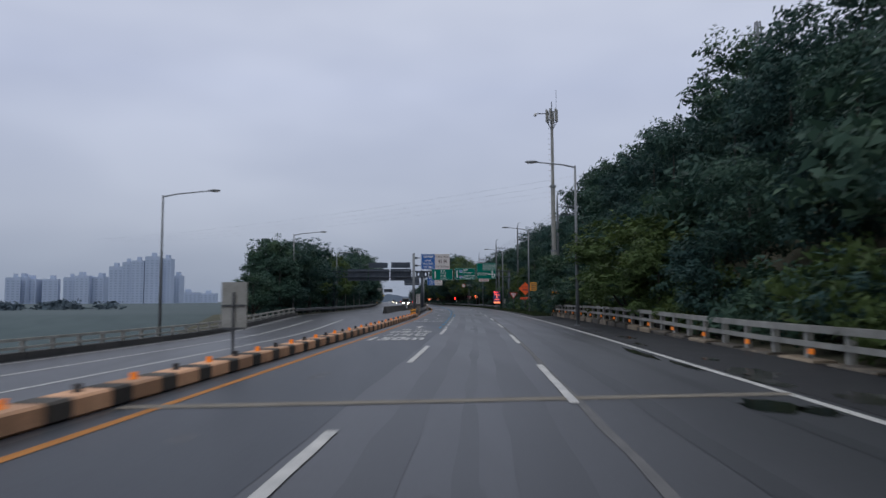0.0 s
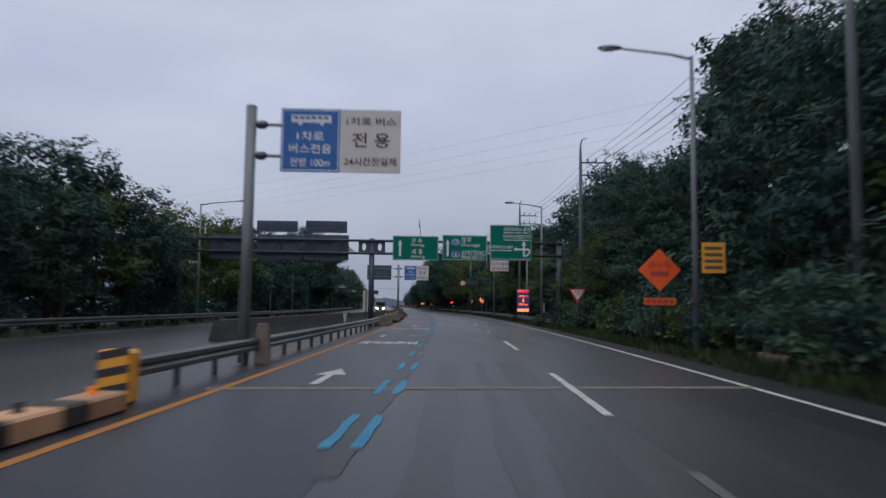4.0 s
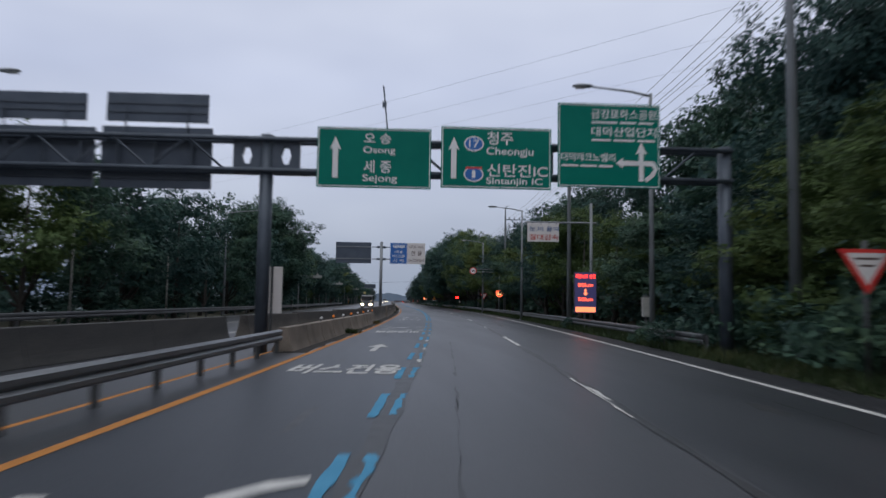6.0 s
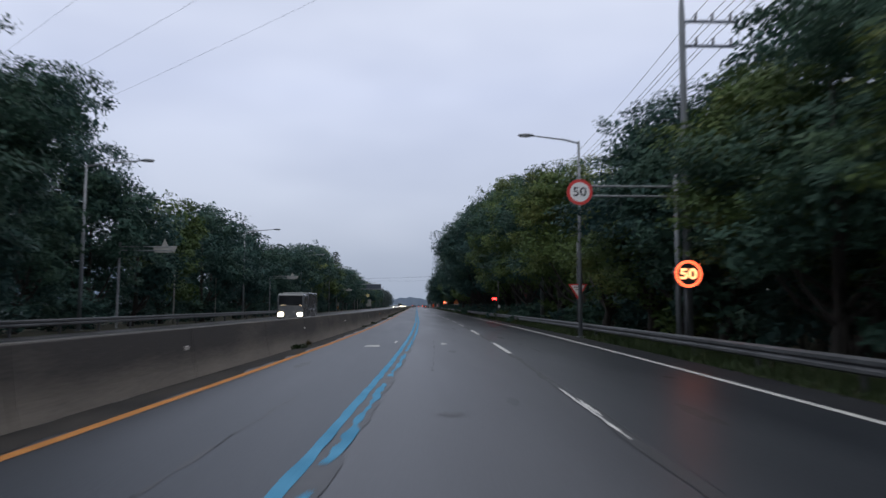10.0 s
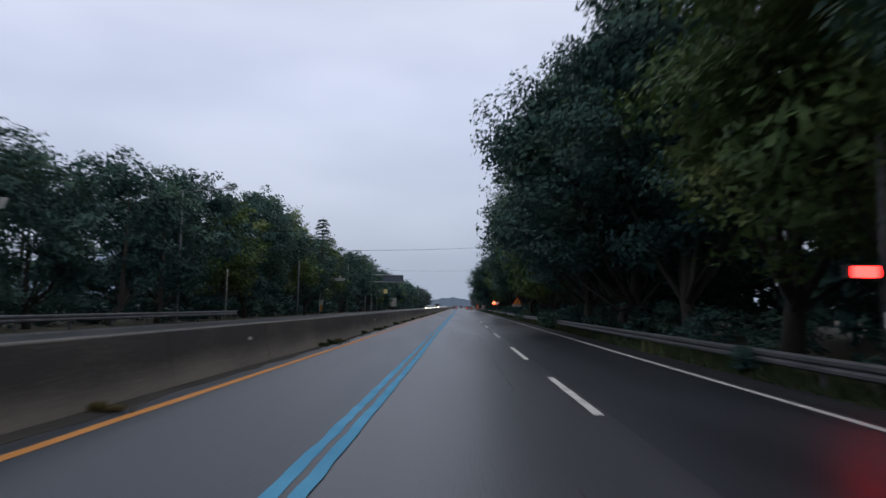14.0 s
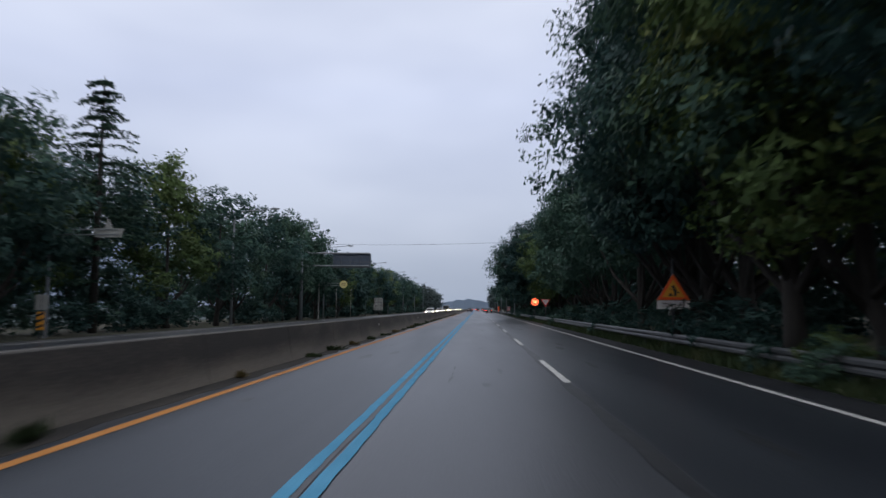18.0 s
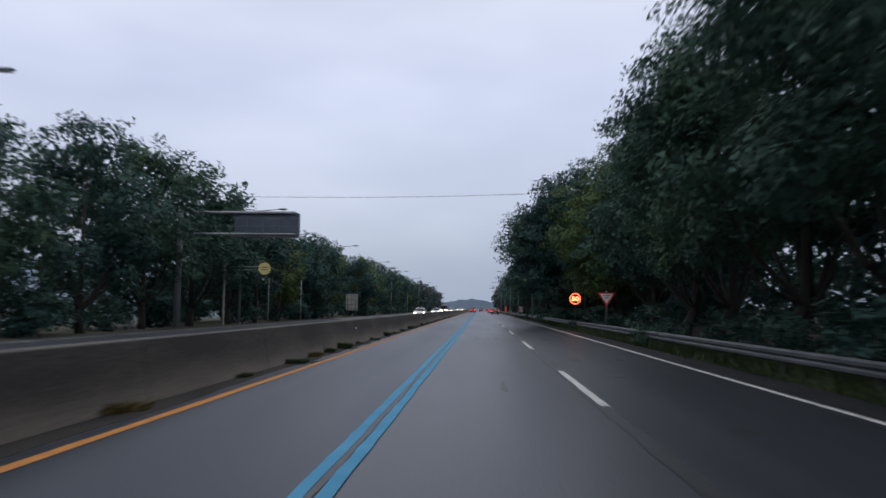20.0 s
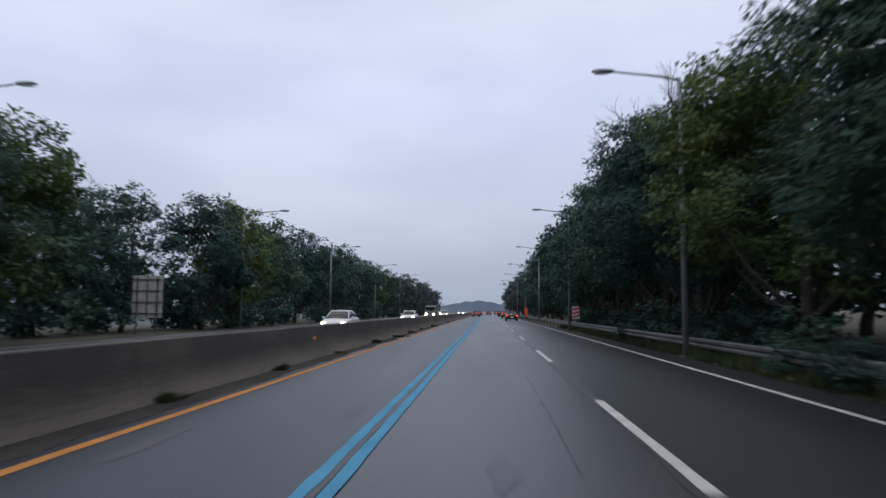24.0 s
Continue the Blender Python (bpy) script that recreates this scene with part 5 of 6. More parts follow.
cab = part("cabinet", bx((0, 0, 2.1), (1.26, 0.16, 2.32), None, 0.02), SIGN_DARK, led)
flat(rect(-0.6, 0.98, 0.6, 3.22), -0.084, LED_PANEL, cab, "panel_face")
sign_text("제한속도 변경", -0.56, 2.88, 1.12, 0.26, LED_HOT, cab, -0.09, "lit_text")
sign_text("80km", -0.42, 2.42, 0.84, 0.22, LED_RED, cab, -0.09, "lit_text")
flat([(-0.05, 2.3), (-0.05, 2.08), (-0.14, 2.08), (0, 1.92), (0.14, 2.08), (0.05, 2.08), (0.05, 2.3)], -0.09, LED_YEL, cab, "lit_arrow")
sign_text("50km", -0.42, 1.62, 0.84, 0.22, LED_RED, cab, -0.09, "lit_text")
flat(rect(-0.56, 1.02, 0.56, 1.3), -0.09, LED_YEL, cab, "lit_bar")

# overhead limit sign
s5 = thing("speed_limit_sign", "round red and white fifty limit sign on a double arm", "road sign", pose(*P(165.5, 5.5), 0, 0, heading(165)))
part("post", tube([(0, 0, 0), (0, 0, 5.8)], [0.09, 0.07], 10), POLE, s5, smooth=True)
for z in (5.08, 5.4):
    part("arm", tube([(0.1, 0, z), (-3.4, 0, z)], 0.035, 8), POLE, s5)
pl = part("plate", prism(disc(0.42, 32, -3.17, 5.19), 0.03), SIGN_RED, s5)
pl.location = (0, -0.08, 0)
flat(disc(0.32, 32, -3.17, 5.19), -0.006, SIGN_WHITE, pl, "white_field")
sign_text("50", -3.39, 5.05, 0.44, 0.3, SIGN_DARK, pl, -0.012)


def triangle_sign(label, y, d, zc, size, height):
    t = pole_sign("yield_sign", label, y, d, height)
    k = size / 2
    b = part("plate", prism([(-k, zc + 0.5 * k), (0, zc - 1.15 * k), (k, zc + 0.5 * k)], 0.02), SIGN_RED, t)
    b.location = (0, -0.07, 0)
    k2 = k * 0.74
    flat([(-k2, zc + 0.36 * k), (0, zc - 0.8 * k), (k2, zc + 0.36 * k)], -0.005, SIGN_CREAM, b, "pale_field")
    for i in range(2):
        flat(rect(-k2 * (0.6 - 0.25 * i), zc + k * (0.12 - 0.25 * i), k2 * (0.6 - 0.25 * i), zc + k * (0.2 - 0.25 * i)), -0.009, INK_BROWN, b, "lettering_bar")
    return t


triangle_sign("red and white triangular yield sign among the bushes", 96.9, 5.6, 2.36, 1.1, 2.8)
triangle_sign("red and white triangular yield sign on a grey pole", 179.4, 5.25, 2.4, 1.0, 4.9)
triangle_sign("red triangular yield sign under the roadside trees", 341.6, 5.35, 2.25, 1.0, 2.6)


def round_led(label, y, d, zc, r, height):
    t = pole_sign("led_limit_sign", label, y, d, height, "led sign")
    b = part("casing", prism(disc(r, 32, 0, zc), 0.12), SIGN_DARK, t)
    b.location = (0, -0.18, 0)
    for i in range(28):
        a0, a1 = 2 * math.pi * i / 28, 2 * math.pi * (i + 0.82) / 28
        flat([(r * 0.76 * math.cos(a0), zc + r * 0.76 * math.sin(a0)), (r * 0.95 * math.cos(a0), zc + r * 0.95 * math.sin(a0)), (r * 0.95 * math.cos(a1), zc + r * 0.95 * math.sin(a1)), (r * 0.76 * math.cos(a1), zc + r * 0.76 * math.sin(a1))], -0.006, LED_RING, b, "lit_segment")
    sign_text("50", -r * 0.6, zc - r * 0.38, r * 1.2, r * 0.76, LED_NUM, b, -0.008, "lit_number", 0.02)
    return t


round_led("round lit fifty limit display on a pole", 164.5, 5.4, 2.5, 0.44, 2.9)
round_led("round lit fifty limit display in front of a taller pole", 354.8, 5.35, 2.33, 0.46, 4.4)

rb_ = pole_sign("warning_beacon", "lit red flashing beacon on a grey pole", 217.4, 5.45, 4.8, "warning light")
ar_ = part("arm", tube([(0, 0, 2.23), (-0.5, 0, 2.23)], 0.03, 6), GALV, rb_)
part("beacon_box", bx((-0.42, -0.08, 2.23), (0.62, 0.16, 0.26), None, 0.03), PLASTIC, ar_)
part("lit_lens", bx((-0.42, -0.17, 2.23), (0.46, 0.05, 0.2), None, 0.02), LED_BEACON, ar_)
part("small_box", bx((0.1, -0.05, 1.4), (0.22, 0.16, 0.3), None, 0.02), SIGN_WHITE, rb_)

# roadworks warning
tw = pole_sign("roadworks_sign", "orange roadworks triangle over a white distance plate", 295.0, 5.45, 4.2)
tb = part("plate", prism([(-0.6, 1.86), (0.6, 1.86), (0, 2.84)], 0.02), SIGN_ORANGE, tw)
tb.location = (0, -0.07, 0)
flat([(-0.42, 1.96), (0.42, 1.96), (0, 2.64)], -0.005, SIGN_YELLOW, tb, "yellow_field")
flat([(-0.2, 2.0), (-0.02, 2.0), (-0.1, 2.14)], -0.009, SIGN_DARK, tb, "heap_symbol")
flat([(0.02, 2.0), (0.1, 2.0), (0.12, 2.2), (0.06, 2.36), (0.0, 2.42), (-0.08, 2.34), (0.02, 2.26)], -0.009, SIGN_DARK, tb, "digger_symbol")
flat([(-0.14, 2.3), (-0.12, 2.27), (0.2, 2.1), (0.22, 2.13)], -0.01, SIGN_DARK, tb, "shovel_symbol")
tp = panel("distance_plate", -0.6, 1.52, 0.6, 1.84, SIGN_CREAM, tw, 0.02, None, -0.07)
sign_text("700m 앞", -0.42, 1.58, 0.84, 0.2, INK_BROWN, tp, -0.078)

# orange diamond and plates
dm = pole_sign("roadworks_sign", "orange diamond roadworks sign with a narrow orange plate", 79.9, 5.35, 3.2)
db = part("plate", prism([(0, 2.12), (0.78, 2.9), (0, 3.68), (-0.78, 2.9)], 0.02), SIGN_ORANGE, dm)
db.location = (0, -0.07, 0)
sign_text("공사중", -0.42, 2.98, 0.84, 0.26, INK_RED, db, -0.006)
flat(rect(-0.32, 2.66, 0.32, 2.84), -0.006, INK_RED, db, "lettering_bar")
dp = panel("narrow_plate", -0.58, 1.62, 0.58, 1.88, SIGN_ORANGE, dm, 0.02, None, -0.07)
for i in range(5):
    flat(rect(-0.5 + i * 0.21, 1.68, -0.36 + i * 0.21, 1.82), -0.078, INK_RED, dp, "lettering_bar")
yb = thing("notice_board", "yellow notice board with dark lettering strapped to a lamp pole", "notice board", pose(*P(76.1, 5.6, 0), 0, 0, heading(76)))
yp = panel("board", -0.1, 2.6, 0.62, 3.55, SIGN_YELLOW, yb, 0.02, None, -0.13)
part("strap", tube([(-0.2, 0, 3.1), (0.1, -0.1, 3.1)], 0.02, 6), GALV, yb)
for i in range(4):
    flat(rect(-0.02, 2.72 + i * 0.2, 0.54, 2.82 + i * 0.2), -0.137, INK_BROWN, yp, "lettering_bar")

# signs that face the other way
bp = thing("sign_back_on_post", "pale back of a small road sign on a thin post", "road sign", pose(*P(18.5, -7.94, 0.0), 0, 0, heading(18)))
part("post", tube([(0, 0, 0), (0, 0, 1.75)], 0.035, 8), GALV, bp)
bk = panel("plate", -0.34, 0.8, 0.34, 2.02, CONCRETE_RAIL, bp, 0.02, None, 0.05)
for z in (0.8, 1.4):
    part("stiffener", bx((0, 0.03, z), (0.64, 0.03, 0.05)), GALV, bk)
bw = thing("sign_back_on_post", "white back of a tall narrow sign beside the gantry post", "road sign", pose(*P(108.5, -8.6, 0), 0, 0, heading(108)))
part("post", tube([(0, 0, 0), (0, 0, 2.6)], 0.04, 8), GALV, bw)
panel("plate", -0.25, 1.0, 0.35, 2.6, SIGN_CREAM, bw, 0.03, None, 0.05)
for y in (186.6, 229.4, 300):
    t = thing("arm_sign_back", "grey back of a small sign on twin arms over the verge", "road sign", pose(*P(y, -21.4), 0, 0, heading(y)))
    part("post", tube([(0, 0, 0), (0, 0, 5.2)], 0.08, 8), POLE, t)
    for z in (4.72, 4.95):
        part("arm", tube([(0, 0, z), (3.2, 0, z)], 0.03, 6), POLE, t)
    part("plate", prism([(2.1, 4.6), (3.3, 4.6), (3.45, 5.0), (2.9, 5.0), (2.7, 5.45), (2.5, 5.0), (2.0, 5.0)], 0.03), CONCRETE_RAIL, t)
vm = thing("message_board_back", "grey back of a large message board with a maintenance walkway", "message board", pose(*P(345.3, -21.5), 0, 0, heading(345)))
part("post", tube([(0, 0, 0), (0, 0, 8.0)], [0.2, 0.16], 12), POLE, vm, smooth=True)
part("arm", tube([(0, 0, 7.5), (7.6, 0, 7.5)], 0.1, 8), POLE, vm)
part("arm", tube([(0, 0, 6.1), (7.6, 0, 6.1)], 0.08, 8), POLE, vm)
part("cabinet", bx((5.6, 0.4, 6.75), (4.2, 0.6, 1.55), None, 0.04), SIGN_BACK, vm)
wk = part("walkway", bx((5.6, -0.25, 5.9), (4.3, 0.5, 0.06)), GALV, vm)
for x in np.linspace(3.5, 7.7, 5):
    part("stanchion", tube([(x, -0.48, 5.9), (x, -0.48, 7.05)], 0.025, 6), GALV, wk)
for z in (6.5, 7.05):
    part("handrail", tube([(3.5, -0.48, z), (7.7, -0.48, z)], 0.025, 6), GALV, wk)
yl = thing("round_sign", "round pale yellow sign on twin arms over the far verge", "road sign", pose(*P(352.5, -21.2), 0, 0, heading(352)))
part("post", tube([(0, 0, 0), (0, 0, 4.6)], 0.09, 8), CONCRETE_RAIL, yl)
for z in (4.15, 4.4):
    part("arm", tube([(0, 0, z), (2.9, 0, z)], 0.03, 6), POLE, yl)
yd = part("plate", prism(disc(0.46, 28, 3.05, 4.27), 0.03), mat("sign_pale_yellow", (0.5, 0.42, 0.16), (0.58, 0.5, 0.2), 0.5), yl)
yd.location = (0, -0.06, 0)
for z in (4.15, 4.33):
    flat(rect(2.78, z, 3.32, z + 0.06), -0.005, INK_BROWN, yd, "lettering_bar")
bl = thing("board_back", "pale ribbed back of a large board on two posts", "road sign", pose(*P(405.8, -21.6), 0, 0, heading(405)))
for x in (-0.6, 0.6):
    part("post", tube([(x, 0, 0), (x, 0, 3.3)], 0.05, 8), GALV, bl)
bb = panel("plate", -0.9, 0.95, 0.9, 3.4, CONCRETE_RAIL, bl, 0.03, None, 0.06)
for i in range(4):
    part("stiffener", bx((0, 0.03, 1.2 + i * 0.65), (1.75, 0.04, 0.06)), GALV, bb)
part("stiffener", bx((0, 0.02, 2.2), (0.05, 0.05, 2.4)), GALV, bb)
for y, d, h in ((206.4, -21.4, 4.1), (376.5, -21.7, 4.4), (196, -21.4, 4.6), (160, -21.6, 5.2), (133, -21.4, 5.0), (364, -21.4, 4.0), (262, -21.3, 4.2), (121, -21.6, 5.4)):
    p = part("thin_pole", tube([(0, 0, 0), (0, 0, h)], [0.06, 0.045], 8), CONCRETE_RAIL, None, "slender pale pole on the far verge", True)
    p.location = P(y, d)
    tagged(p, category="pole", group="slender poles of the far verge")


# ---- lettering and arrows on the road ----
def road_text(s, y0, y1, d0, d1, thick=0.035):
    me = text_mesh(s, d1 - d0, y1 - y0, thick)
    for v in me.vertices:
        v.co = P(y0 + v.co.y, d0 + v.co.x, 0.0125)
    return link("road_lettering", me, PAINT_W, road)


def road_shape(pts, y0, d0, name="road_arrow", z=0.0125):
    return link(name, mesh_of(name, [P(y0 + b, d0 + a, z) for a, b in pts], [tuple(range(len(pts)))]), PAINT_W, road)


def worn_letters(y0, y1, d0, d1, count):
    """Worn lettering that can no longer be read: bars in the places of the strokes."""
    r_ = random.Random(int(y0))
    w = (d1 - d0) / count
    h = y1 - y0
    for i in range(count):
        a = d0 + i * w
        for x in (0.08, 0.38, 0.66):
            l = h * r_.uniform(0.6, 1.0)
            b0 = r_.uniform(0, h - l)
            road_shape([(a + w * x, b0), (a + w * x + 0.09, b0), (a + w * x + 0.1, b0 + l), (a + w * x + 0.01, b0 + l)], y0, 0, "worn_marking")
        z0 = r_.choice((0.05, 0.45, 0.8)) * h
        road_shape([(a + w * 0.08, z0), (a + w * 0.75, z0), (a + w * 0.75, z0 + 0.22), (a + w * 0.08, z0 + 0.22)], y0, 0, "worn_marking", 0.0145)


ARROW = [(-0.09, 0), (0.09, 0), (0.08, 1.75), (0.33, 1.7), (0.0, 3.15), (-0.33, 1.7), (-0.08, 1.75)]
road_text("150m", 26.3, 28.5, -5.75, -3.6)
road_text("시작점", 29.4, 31.5, -5.6, -3.75)
road_text("전용차로", 32.4, 34.2, -5.75, -3.65)
road_text("버 스", 35.2, 36.8, -5.4, -4.2)
road_shape(ARROW, 37.5, -4.72)
road_shape(ARROW, 69.0, -4.85)
road_shape(ARROW, 104.9, -4.75)
worn_letters(49.3, 51.0, -5.95, -3.75, 4)
worn_letters(82.2, 84.3, -5.95, -3.6, 5)
road_text("버스전용", 98.6, 100.6, -5.9, -3.55)
worn_letters(116.4, 118.4, -5.85, -3.7, 4)
for y, d, w, l in ((54, -5.3, 0.3, 2), (56, -4.5, 0.12, 2.6), (60, -4.4, 1.2, 0.3), (88.4, -5.6, 0.25, 1.6), (124, -5.9, 0.6, 0.2),
                   (136.8, -5.62, 0.1, 1.6), (137.0, -5.32, 0.13, 1.9), (138.5, -5.2, 0.3, 0.2), (139.4, -5.46, 0.1, 1.5), (140.6, -5.3, 0.13, 1.0), (140.0, -5.0, 0.3, 0.16), (142.3, -5.5, 0.12, 1.9), (142.9, -5.25, 0.12, 1.3), (144.8, -5.4, 0.1, 1.4), (145.3, -5.2, 0.16, 0.9),
                   (137.3, -4.72, 0.12, 1.0), (138.3, -4.5, 0.34, 0.18), (137.0, -4.2, 0.14, 1.4), (138.5, -4.1, 0.1, 0.6), (139.5, -4.35, 0.3, 0.18), (140.5, -4.8, 0.12, 0.6), (141.2, -4.4, 0.24, 0.3), (142.6, -4.5, 0.12, 0.5), (143.4, -4.25, 0.2, 0.3), (144.2, -4.6, 0.14, 0.4), (145.4, -4.4, 0.24, 0.4), (168.6, -4.6, 0.5, 0.9), (170.0, -2.0, 0.22, 0.9), (171, -3.9, 0.12, 1.5)):
    r_ = random.Random(int(y * 10))
    n_ = 7
    edge = [(-w / 2 + r_.uniform(-.04, .04), l * i / n_) for i in range(n_ + 1)] + [(w / 2 + r_.uniform(-.04, .04), l * i / n_) for i in range(n_, -1, -1)]
    road_shape(edge, y, d, "worn_marking")


for q in (((-5.6, 121.75), (-5.0, 122.25), (-4.55, 122.7), (-4.35, 123.0), (-4.7, 122.95), (-5.05, 122.6), (-5.5, 122.15)), ((-4.05, 123.3), (-3.6, 123.7), (-3.5, 123.95), (-3.85, 123.75), (-4.1, 123.5)),
          ((-4.3, 89.6), (-3.9, 90.1), (-3.65, 90.3), (-3.68, 90.5), (-4.0, 90.35), (-4.35, 89.9)), ((-5.9, 120.2), (-5.4, 120.5), (-5.2, 120.8), (-5.8, 120.6)), ((-3.95, 119.2), (-3.62, 119.25), (-3.6, 119.7), (-3.9, 119.65)), ((-4.5, 119.1), (-4.15, 119.2), (-4.2, 119.6), (-4.45, 119.55))):
    road_shape(q, 0, 0, "worn_marking")


# ---- weeds and grass ----
def clump(name, label, seed, n, h, spread, material, lean=0.35):
    rng = np.random.default_rng(seed)
    b = np.column_stack([rng.normal(0, spread, n), rng.normal(0, spread, n), np.zeros(n)])
    tip = b + np.column_stack([rng.normal(0, lean * h, n), rng.normal(0, lean * h, n), rng.uniform(0.4, 1, n) * h])
    s = rng.normal(0, 1, (n, 3))
    s[:, 2] = 0
    s = s / np.linalg.norm(s, axis=1)[:, None] * 0.016
    v = np.stack([b - s, b + s, (b + tip) / 2 + s * 1.6, tip], 1).reshape(-1, 3)
    return tagged(blades(name, v, np.arange(4 * n).reshape(-1, 4), material, None, label), category="weed")


WEED = [clump("weed", "tuft of green weeds at the foot of the barrier", 90 + i, 170, 0.36, 0.09, (GRASS, DRY, GRASS)[i]) for i in range(3)]
WEED[1]["label"] = "tuft of dry brown weeds at the foot of the barrier"
WD = [115.5, 128.6, 130, 167.7, 170, 191, 199, 214.8, 229.5, 231, 232.5, 240, 245, 247.5, 250, 257, 263, 265.5, 268.2, 270, 275.4, 277, 284, 290, 293, 297, 301.5, 306, 311, 316, 319.5, 322, 324, 326, 329.5, 333, 337.8, 341, 345, 350, 356, 360, 366, 371, 377.8, 384, 390.3, 398, 405, 412, 420, 430, 441, 455]
for i, y in enumerate(WD):
    w = WEED[i % 3]
    m = pose(*P(y, median_d(y) + 0.03 + R.uniform(0, 0.08) if y > 131 else -6.8, 0), 0, 0, R.uniform(0, 360)) @ Matrix.Diagonal((R.uniform(0.6, 0.95), R.uniform(0.9, 1.7), R.uniform(0.5, 1.0), 1))
    if i < 3:
        w.matrix_world = m
    else:
        tagged(copy_thing(w, Matrix.LocRotScale(m.to_translation(), m.to_quaternion(), m.to_scale())), group="weeds along the median barrier")
rng = np.random.default_rng(7)
n = 60000
gy_ = rng.uniform(64, 430, n)
gd_ = 4.9 + np.abs(rng.normal(0, 1, n)) * 1.0
gd_[: n // 3] = rng.uniform(4.6, 5.02, n // 3)
bx_ = np.array([D(float(a)) for a in gy_]) + gd_
b = np.column_stack([bx_, gy_, np.full(n, -0.03)])
hh = rng.uniform(0.1, 0.45, n)
hh[: n // 3] *= 0.75 + 0.35 * np.sin(gy_[: n // 3] * 0.31) + 0.2 * np.sin(gy_[: n // 3] * 1.7)
tip = b + np.column_stack([rng.normal(0, 0.1, n), rng.normal(0, 0.1, n), hh])
sd = rng.normal(0, 1, (n, 3))
sd[:, 2] = 0
sd = sd / np.linalg.norm(sd, axis=1)[:, None] * 0.02
tagged(blades("grass", np.stack([b - sd, b + sd, (b + tip) / 2 + sd * 1.5, tip], 1).reshape(-1, 3), np.arange(4 * n).reshape(-1, 4), GRASS, None, "rough green grass under the guard rail"), kind="stuff", category="grass")
for i in range(46):
    y = 65 + i * 1.05 if i < 40 else R.uniform(130, 330)
    s = R.uniform(0.34, 0.66) if i < 40 else R.uniform(0.22, 0.34)
    put(SHRUB[i % 3], y, 6.7 + R.uniform(-0.5, 1.2) if i < 40 else 5.6, 0, s, "bushes by the shoulder", s * 1.1, R)
for y in span(2, 62, 4.2):
    s = R.uniform(0.5, 0.8)
    put(SHRUB[2 if R.random() < 0.5 else 1], y, 8.4 + R.uniform(-0.3, 0.5), 0, s, "bushes behind the fence", s * 1.2, R)

for y, d, s in ((255, 4.75, 0.3), (257, 4.85, 0.34), (259.5, 5.0, 0.3), (262, 5.1, 0.24), (107, 4.9, 0.26), (109.5, 5.0, 0.22), (124, 5.0, 0.2), (203, 5.0, 0.22), (222, 5.05, 0.2), (283, 5.0, 0.26), (286, 5.1, 0.22), (310, 5.0, 0.2), (331, 5.05, 0.24), (352, 5.0, 0.2), (378, 4.9, 0.28), (380.5, 5.0, 0.3), (383, 5.1, 0.24), (402, 5.0, 0.24)):
    put(SHRUB[int(y) % 2], y, d, 0, s, "bushes grown over the guard rail", s * 1.25, R)

hz = thing("hazard_post", "yellow and black striped hazard panel with a grey plate above", "road marker", pose(*P(299, -21.0), 0, 0, heading(299)))
part("post", tube([(0, 0.03, 0), (0, 0.03, 2.0)], 0.035, 8), GALV, hz)
hp_ = panel("panel", -0.16, 0.4, 0.16, 1.2, SIGN_YELLOW, hz, 0.02)
for k in range(3):
    flat([(-0.155, 0.45 + k * 0.26), (0.155, 0.57 + k * 0.26), (0.155, 0.68 + k * 0.26), (-0.155, 0.56 + k * 0.26)], -0.012, SIGN_DARK, hp_, "black_stripe")
panel("grey_plate", -0.28, 1.28, 0.28, 1.95, CONCRETE_RAIL, hz, 0.02)

# cabinets on the verge
vc = thing("utility_cabinet", "small white metal utility cabinet on a post behind the rail", "cabinet", pose(*P(111.8, 5.75), 0, 0, heading(111)))
cb_ = part("body", bx((0, 0, 1.38), (0.29, 0.24, 0.8), None, 0.02), CONCRETE_RAIL, vc)
part("cap", bx((0, 0, 1.81), (0.2, 0.17, 0.08), None, 0.02), GALV, cb_)
part("door", bx((0, -0.13, 1.38), (0.23, 0.02, 0.68), None, 0.005), CONCRETE_RAIL, cb_)
part("post", tube([(0, 0, -0.3), (0, 0, 1.02)], 0.05, 8), GALV, vc)

# conifer over the far verge
con = thing("conifer", "tall dark conifer with layered drooping branches", "tree", pose(2.8, 305.7, 0) @ Matrix.Scale(1.04, 4))
part("trunk", tube([(0, 0, 0), (0, 0, 7), (0, 0, 13.6)], [0.22, 0.14, 0.02], 8), BARK, con, smooth=True)
rng = np.random.default_rng(3)
cv = []
for i in range(23):
    z = 2.6 + i * 0.48
    rr = 4.6 * (1 - (z - 1.5) / 12.4) + 0.45
    for k in range(6):
        a = rng.uniform(0, 2 * math.pi)
        l = rr * rng.uniform(0.75, 1.1)
        for q_ in np.linspace(0.1, 1, 9):
            cv.append((l * q_ * math.cos(a), l * q_ * math.sin(a), z + 0.1 * math.sin(q_ * 3) - 0.28 * q_ * q_))
v, f = leaves(rng, np.array(cv), 7, (0.13, 0.13, 0.04), 0.11, 0.3)
blades("foliage", v, f, NEEDLE, con)
for y, d, s in ((262, -27, 0.85), (372, -28, 0.9)):
    copy_thing(con, pose(*P(y, d), 0, 0, 70 * s) @ Matrix.Scale(s, 4))


